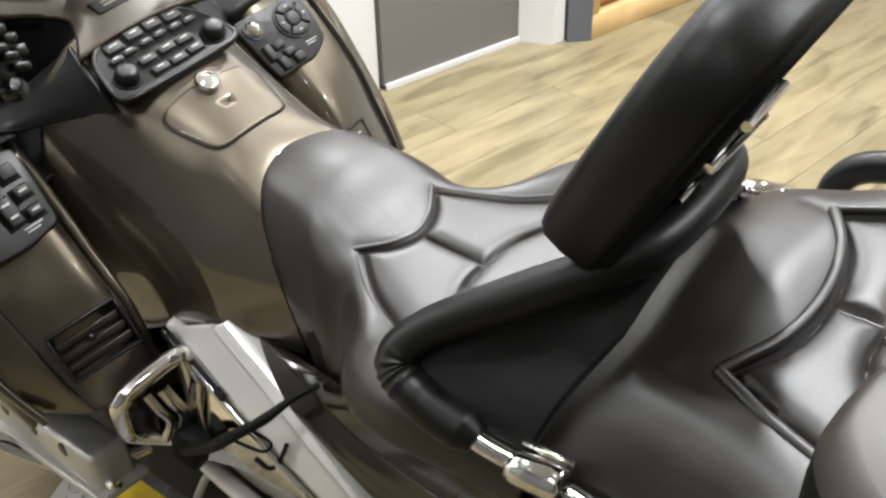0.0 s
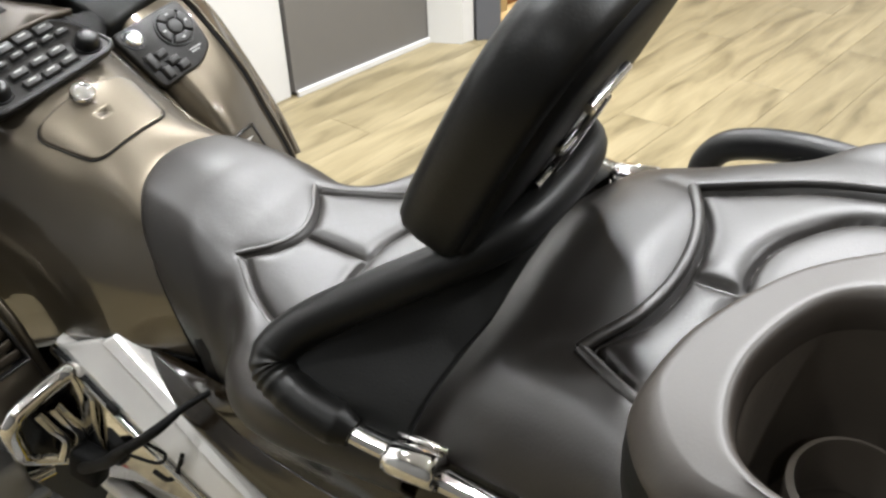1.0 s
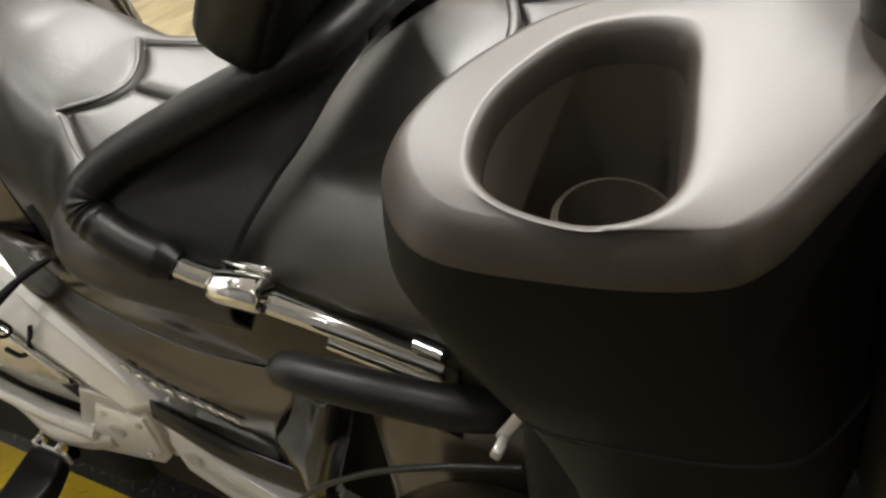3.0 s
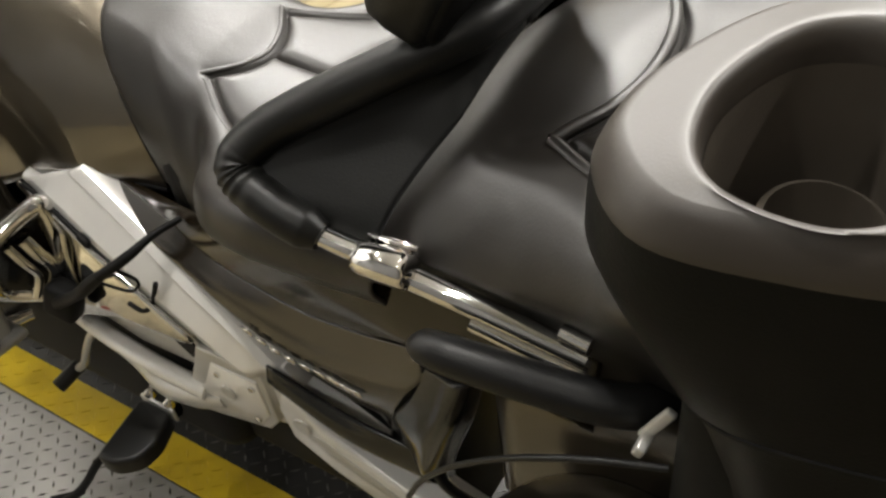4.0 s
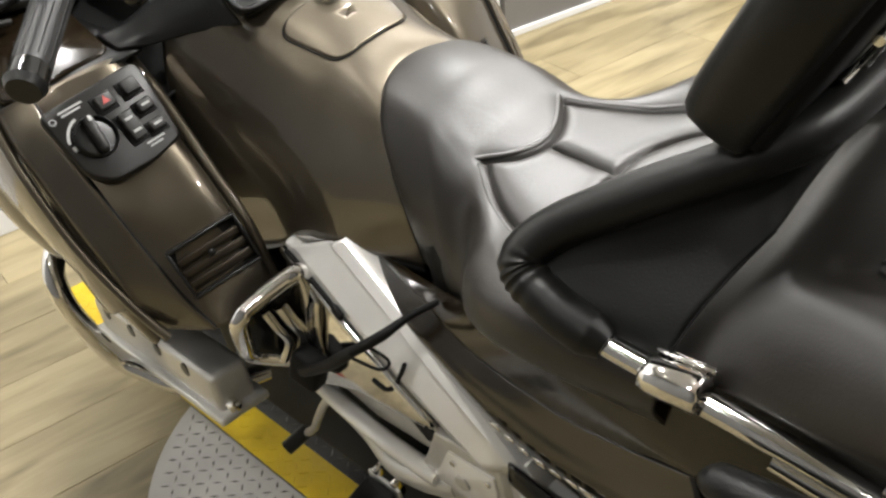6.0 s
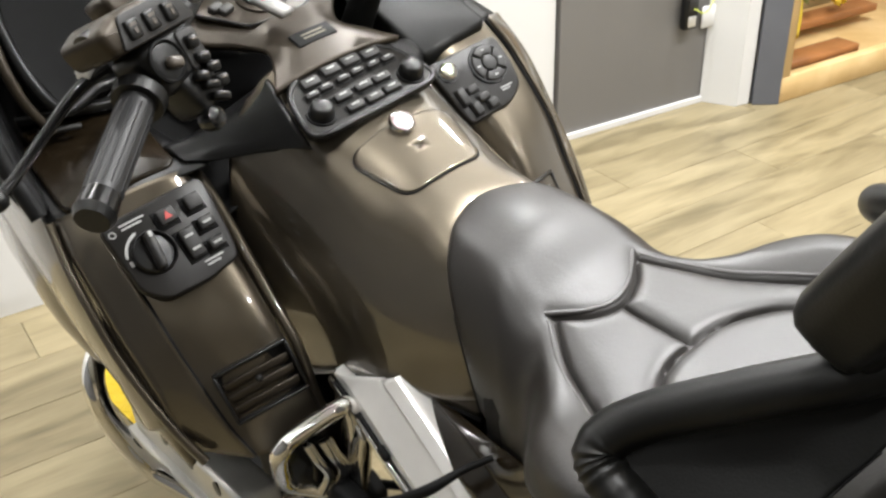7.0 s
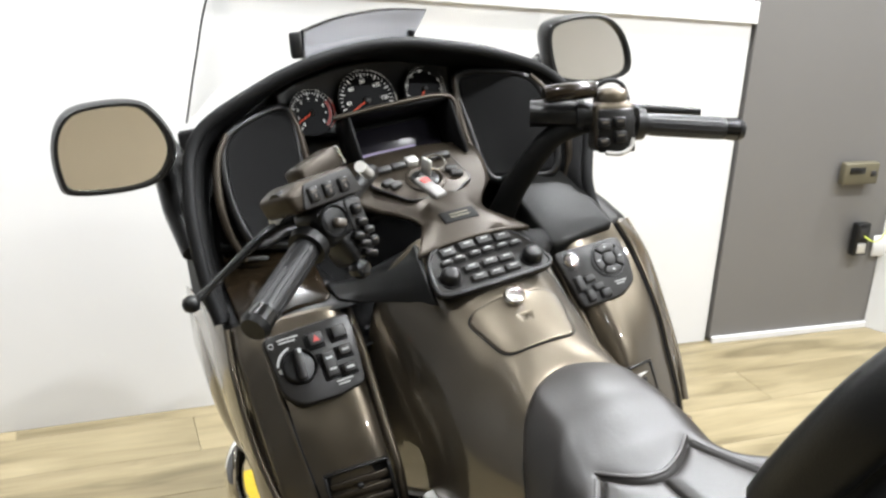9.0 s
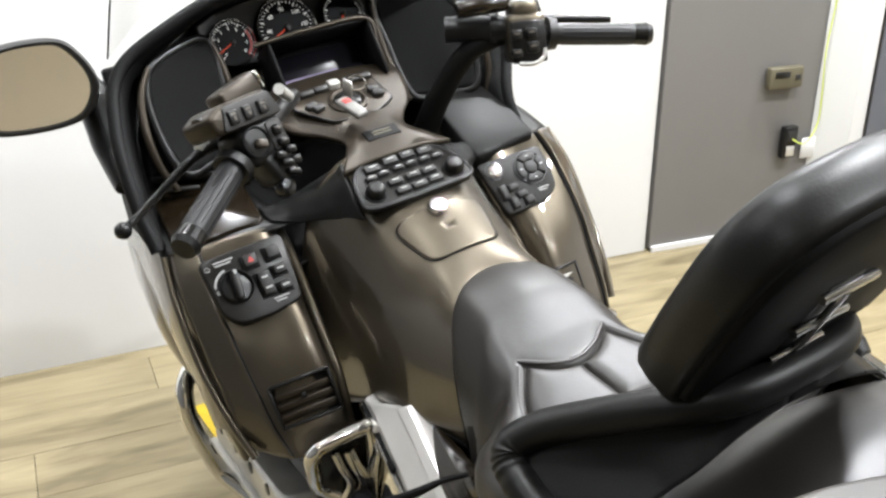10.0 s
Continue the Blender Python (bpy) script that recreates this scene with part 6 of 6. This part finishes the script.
    fp = part("peg_plate", prism_bm([(0.672, 0.512), (0.640, 0.515), (0.575, 0.518), (0.572, 0.43), (0.592, 0.402), (0.70, 0.368), (0.745, 0.350), (0.765, 0.372), (0.71, 0.43), (0.69, 0.47)], 0.016, 0.003, arm_p @ pose(0, 0, 0.186)), SATIN, bike, "grey aluminium foot-peg plate")
    part("plate_inset", prism_bm([(0.652, 0.496), (0.583, 0.501), (0.581, 0.44), (0.597, 0.416), (0.65, 0.400), (0.715, 0.382), (0.725, 0.395), (0.68, 0.44)], 0.003, 0.001, arm_p @ pose(0, 0, 0.202), 1), SILVER, fp, "brushed raised inset")
    part("plate_boss", lathe_bm([(0.011, 0.0), (0.011, 0.003), (0.009, 0.004), (0.006, 0.002)], 24, arm_p @ pose(0.637, 0.452, 0.2045)), SATIN, fp)
    for by, bz in ((0.645, 0.482), (0.592, 0.487), (0.600, 0.425), (0.70, 0.397)):
        part("bolt", lathe_bm([(0.0045, 0.0), (0.0045, 0.004), (0.0025, 0.005)], 10, arm_p @ pose(by, bz, 0.204)), CHROME, fp)
    part("chrome_panel", prism_bm([(0.895, 0.60), (0.835, 0.606), (0.76, 0.572), (0.672, 0.527), (0.688, 0.508), (0.80, 0.497), (0.865, 0.472), (0.895, 0.487)], 0.008, 0.003, pose(s * 0.194, 0, 0.54, 0, -10 * s, 0) @ pose(-s * 0.194, 0, -0.54) @ arm_p @ pose(0, 0, 0.190)), CHROME, bike, "mirror-bright chrome side panel")
    wp = part("window_panel", prism_bm([(0.862, 0.455), (0.845, 0.486), (0.80, 0.492), (0.688, 0.503), (0.672, 0.47), (0.69, 0.445), (0.80, 0.437)], 0.005, 0.002, arm_p @ pose(0, 0, 0.184)), SATIN, bike, "grey metal panel below the chrome")
    # no hole here: a thin black plate carries the opening's shade
    part("recess", prism_bm([(0.735, 0.490), (0.692, 0.495), (0.680, 0.470), (0.705, 0.462)], 0.002, 0.0, arm_p @ pose(0, 0, 0.1885), 1), MATTE, wp, "dark plate painted for a shaded opening")
    arm_o = [(0.560, 0.470), (0.548, 0.506), (0.525, 0.500), (0.50, 0.468), (0.42, 0.428), (0.25, 0.372), (0.02, 0.350), (0.02, 0.302), (0.25, 0.315), (0.42, 0.352), (0.50, 0.385), (0.552, 0.418)]
    arm = part("rear_arm", prism_bm(arm_o, 0.05, 0.007, arm_p @ pose(0, 0, 0.155), 3), SILVER, bike, "silver cast rear arm")
    part("arm_slot", prism_bm([(0.53, 0.445), (0.50, 0.448), (0.40, 0.40), (0.40, 0.388), (0.50, 0.42)], 0.002, 0.0005, arm_p @ pose(0, 0, 0.2045), 1), SATIN, arm)
    part("arm_pivot", lathe_bm([(0.012, 0.0), (0.012, 0.004), (0.009, 0.005), (0.005, 0.004)], 24, arm_p @ pose(0.527, 0.458, 0.204)), SATIN, arm, "round pivot cap")
    peg_o = round_poly([(-0.225 * -s, 0.805), (-0.225 * -s, 0.751), (-0.266 * -s, 0.736), (-0.296 * -s, 0.740), (-0.317 * -s, 0.765), (-0.318 * -s, 0.793)], 0.010, 5)
    peg = part("foot_peg", prism_bm(peg_o, 0.026, 0.007, pose(0, 0, 0.334), 3), RUBBER, bike, "black rubber foot peg")
    part("peg_cap", box_bm((0.005, 0.058, 0.024), 0.002, 2, pose(s * 0.222, 0.778, 0.349)), SATIN, peg, "bright plate at the peg's root")
    mount = part("peg_mount", box_bm((0.008, 0.046, 0.030), 0.003, 2, pose(s * 0.203, 0.775, 0.372, 0, 10 * s, 4 * s)), SATIN, peg, "bright peg hinge")
    part("hinge_gap", box_bm((0.006, 0.016, 0.014), 0.002, 1, pose(s * 0.211, 0.773, 0.372, 0, 10 * s, 4 * s)), MATTE, mount, "dark gap in the hinge")
    for dy in (-0.017, 0.017):
        part("hinge_leaf", box_bm((0.022, 0.009, 0.020), 0.003, 1, pose(s * 0.214, 0.774 + dy, 0.366, 0, 14 * s, 4 * s)), CHROME, mount)
    part("peg_arm", tube_bm(mx([(0.195, 0.66, 0.415), (0.20, 0.71, 0.395), (0.203, 0.765, 0.385), (0.19, 0.83, 0.385), (0.185, 0.90, 0.40)], s), [0.014, 0.018, 0.016, 0.012, 0.010], 10, 24), SATIN, bike, "aluminium peg bracket")
    part("lower_rail", tube_bm(mx([(0.190, 0.93, 0.435), (0.198, 0.873, 0.431), (0.203, 0.78, 0.423), (0.202, 0.685, 0.418)], s), 0.0125, 12, 24), SILVER, bike, "silver lower frame rail")
    # chrome cover over the cylinder
    ring_pts = [(0.188, 0.868, 0.640), (0.203, 0.876, 0.642), (0.248, 0.890, 0.630), (0.264, 0.893, 0.622), (0.270, 0.899, 0.608), (0.266, 0.915, 0.565), (0.262, 0.925, 0.542), (0.25, 0.925, 0.526), (0.225, 0.908, 0.510), (0.208, 0.890, 0.505), (0.199, 0.882, 0.520), (0.190, 0.872, 0.580)]
    guard = part("chrome_cover", tube_bm(mx(ring_pts, s), 0.0115, 14, 110, True), CHROME, bike, "chrome guard round the intake cover")
    back = [[(0.192, 0.878, 0.630), (0.23, 0.890, 0.625), (0.266, 0.902, 0.612)], [(0.194, 0.892, 0.58), (0.228, 0.905, 0.57), (0.262, 0.917, 0.565)], [(0.203, 0.896, 0.515), (0.23, 0.91, 0.515), (0.257, 0.926, 0.53)]]
    part("intake_cover", grid_bm(surf([mx(c, s) for c in back], 20, 20)), GLOSS, guard, "glossy black panel inside the guard", thick=0.006)
    for k, (x, w) in enumerate(((0.212, 0.009), (0.230, 0.006))):
        part("rib", tube_bm(mx([(x + 0.012, 0.872 + 0.3 * (x - 0.2), 0.618), (x + 0.006, 0.870 + 0.3 * (x - 0.2), 0.590), (x - 0.004, 0.874 + 0.3 * (x - 0.2), 0.555), (x + 0.004, 0.888 + 0.3 * (x - 0.2), 0.520)], s), w, 10, 20), CHROME, guard, "curved chrome rib")
    inner = [[(0.178, 0.905, 0.645), (0.184, 0.88, 0.64), (0.192, 0.845, 0.612)], [(0.190, 0.90, 0.60), (0.198, 0.868, 0.585), (0.200, 0.85, 0.570)], [(0.195, 0.91, 0.50), (0.203, 0.882, 0.495), (0.205, 0.86, 0.49)]]
    part("cover_side", grid_bm(surf([mx(c, s) for c in inner], 14, 16)), CHROME, guard, "curved chrome flank", thick=0.004)
    # cylinder head cover, crash bar
    HM = pose(s * 0.277, 1.138, 0.448, -5.5, -5.8 * s, 1.2 * s)
    hc = part("head_cover", box_bm((0.056, 0.337, 0.061), 0.010, 3, HM), SATIN, bike, "grey aluminium cylinder head cover")
    part("cover_flange", box_bm((0.076, 0.362, 0.012), 0.004, 2, HM @ pose(0.0, 0, -0.031)), SATIN, hc)
    for k in range(4):
        part("bolt_well", lathe_bm([(0.010, -0.004), (0.010, 0.0015), (0.006, 0.002)], 16, HM @ pose(s * 0.0275, -0.10 + 0.075 * k, 0.016, 0, 90 * s, 0)), BLACK, hc, "dark bolt well")
    part("bolt", lathe_bm([(0.009, 0.0), (0.009, 0.014), (0.006, 0.016)], 16, HM @ pose(s * 0.012, -0.168, -0.018, 90, 0, 0)), CHROME, hc, "chrome cover bolt")
    part("crash_bar", tube_bm(mx([(0.20, 1.30, 0.62), (0.28, 1.27, 0.625), (0.340, 1.225, 0.605), (0.358, 1.205, 0.565), (0.352, 1.20, 0.50), (0.335, 1.195, 0.43), (0.318, 1.165, 0.405), (0.295, 1.12, 0.385), (0.25, 1.08, 0.37), (0.19, 1.06, 0.36)], s), 0.0145, 14, 70), CHROME, bike, "chrome crash bar")

# left only: shift lever, side stand, cables
part("shift_lever", tube_bm([(-0.17, 0.90, 0.40), (-0.19, 0.918, 0.386), (-0.20, 0.94, 0.345), (-0.202, 0.96, 0.310), (-0.206, 0.985, 0.285)], 0.006, 8, 20), SATIN, bike, "steel gear shift lever")
part("shift_rubber", tube_bm([(-0.200, 0.985, 0.288), (-0.238, 0.995, 0.275)], 0.011, 12, 5), RUBBER, bike, "black rubber shift peg")
part("side_stand", tube_bm([(-0.19, 0.80, 0.29), (-0.235, 0.858, 0.25), (-0.272, 0.909, 0.20), (-0.295, 0.947, 0.14), (-0.308, 0.968, 0.110), (-0.322, 0.985, 0.095), (-0.340, 1.002, 0.090)], [0.011, 0.008, 0.0065, 0.006, 0.007, 0.0075, 0.006], 12, 40), MATTE, bike, "black side stand, folded out")
part("stand_foot", tube_bm([(-0.300, 0.972, 0.096), (-0.318, 0.996, 0.090), (-0.332, 1.015, 0.089)], [0.004, 0.006, 0.004], 10, 12), MATTE, bike, "forked foot of the stand")
part("hose", tube_bm([(-0.205, 0.36, 0.56), (-0.21, 0.335, 0.50), (-0.2, 0.30, 0.46), (-0.19, 0.25, 0.40)], 0.006, 8, 24), RUBBER, bike, "black rubber hose")

part("bag_bracket", join_bm(box_bm((0.006, 0.009, 0.044), 0.002, 2, pose(-0.234, 0.120, 0.785, 25, 0, 0)), box_bm((0.016, 0.008, 0.012), 0.002, 2, pose(-0.243, 0.126, 0.768, 20, 0, 0))), SATIN, bike, "steel bracket behind the handle")
part("seal", tube_bm([(-0.285, 0.312, 0.61), (-0.286, 0.294, 0.650), (-0.285, 0.267, 0.689), (-0.285, 0.242, 0.717), (-0.285, 0.207, 0.750), (-0.283, 0.172, 0.774), (-0.278, 0.136, 0.790), (-0.265, 0.10, 0.79)], 0.0026, 8, 40), RUBBER, bike, "thin black rubber hose")

# engine, wheels and hidden core
part("engine", box_bm((0.36, 0.52, 0.36), 0.04, 3, pose(0, 0.97, 0.38)), MATTE, bike, "dark flat-six engine block")
part("gearbox", box_bm((0.30, 0.45, 0.40), 0.04, 3, pose(0, 0.60, 0.40)), MATTE, bike, "dark gearbox housing")
part("seat_base", box_bm((0.26, 0.85, 0.16), 0.03, 3, pose(0, 0.30, 0.655)), MATTE, bike, "black seat base")
part("front_core", box_bm((0.26, 0.40, 0.25), 0.04, 3, pose(0, 1.12, 0.68)), MATTE, bike, "black fairing core")
for y0, r, w in ((1.69, 0.325, 0.13), (0.0, 0.315, 0.18)):
    z0 = 0.046 + r
    wm = pose(0, y0, z0, 0, 90, 0)
    wheel = part("wheel", lathe_bm([(r * 0.62, -w * 0.30), (r * 0.66, -w * 0.36), (r * 0.66, w * 0.36), (r * 0.62, w * 0.30)], 40, wm), SATIN, bike, "cast alloy wheel")
    part("tyre", lathe_bm([(r * 0.66, -w * 0.40), (r * 0.80, -w * 0.5), (r * 0.94, -w * 0.40), (r, -w * 0.12), (r, w * 0.12), (r * 0.94, w * 0.40), (r * 0.80, w * 0.5), (r * 0.66, w * 0.40)], 48, wm), RUBBER, wheel, "black tyre")
fg = []
for a in np.linspace(20, 160, 24):
    q = radians(a)
    fg.append([(x, 1.69 - 0.36 * math.cos(q), 0.371 + (0.36 - abs(x) * 0.25) * math.sin(q)) for x in np.linspace(-0.085, 0.085, 9)])
part("front_fender", grid_bm(np.array(fg)), BRONZE, bike, "bronze front fender", thick=0.004)

# bungee strap hooked to the frame
strap = empty("tie_strap", LEANED)
tagged(strap, "black tie strap hooked across the frame spar", "strap")
STRAP_A = [(-0.150, 0.677, 0.668), (-0.180, 0.690, 0.665), (-0.210, 0.706, 0.652), (-0.232, 0.736, 0.629)]
part("strap_band", tube_bm(STRAP_A, [0.0035, 0.004, 0.006, 0.006], 10, 24), MATTE, strap)
part("hook", tube_bm([(-0.230, 0.733, 0.632), (-0.235, 0.755, 0.612), (-0.237, 0.782, 0.586), (-0.235, 0.825, 0.55), (-0.232, 0.861, 0.522)], [0.006, 0.008, 0.007, 0.008], 12, 20), MATTE, strap, "black plastic hook")
part("hook_block", box_bm((0.03, 0.045, 0.05), 0.008, 2, pose(-0.222, 0.865, 0.515, 20, 10, 12)), MATTE, strap, "black plastic buckle")
part("loop", tube_bm([(-0.222, 0.722, 0.640), (-0.214, 0.700, 0.622), (-0.220, 0.712, 0.606), (-0.233, 0.745, 0.618)], 0.002, 6, 24), MATTE, strap, "thin cord loop")
part("clip_cord", tube_bm([(-0.196, 0.70, 0.60), (-0.20, 0.72, 0.56), (-0.205, 0.735, 0.545), (-0.206, 0.755, 0.55)], 0.003, 6, 20), MATTE, strap)

# ---- floor planks ----
floor = empty("floor", ROOM)
tagged(floor, "oak-look vinyl plank floor with pale and dark streaks", "floor", kind="structure")
PW, PL = 0.18, 1.22
plank_bm = box_bm((PL - 0.0012, PW - 0.0012, 0.008), 0.0008, 1)
plank_me = bpy.data.meshes.new("plank")
plank_bm.to_mesh(plank_me)
plank_bm.free()
plank_me.materials.append(FLOORMAT)
rnd = random.Random(4)
y, row = RY0, 0
while y < RY1 + 0.4:
    x = RX0 - PL * ((row * 0.37) % 1.0)
    while x < RX1 + 0.3:
        x0, x1 = max(x, RX0), x + PL
        if x1 - x0 > 0.02:
            pl = new("plank", plank_me)
            pl.parent = floor
            pl.matrix_basis = pose((x0 + x1) / 2, y + PW / 2, -0.004 + rnd.uniform(-0.0003, 0.0003), 0, 0, rnd.choice((0, 180))) @ Matrix.Diagonal(((x1 - x0) / PL, 1, 1, 1))
        x += PL
    y += PW
    row += 1
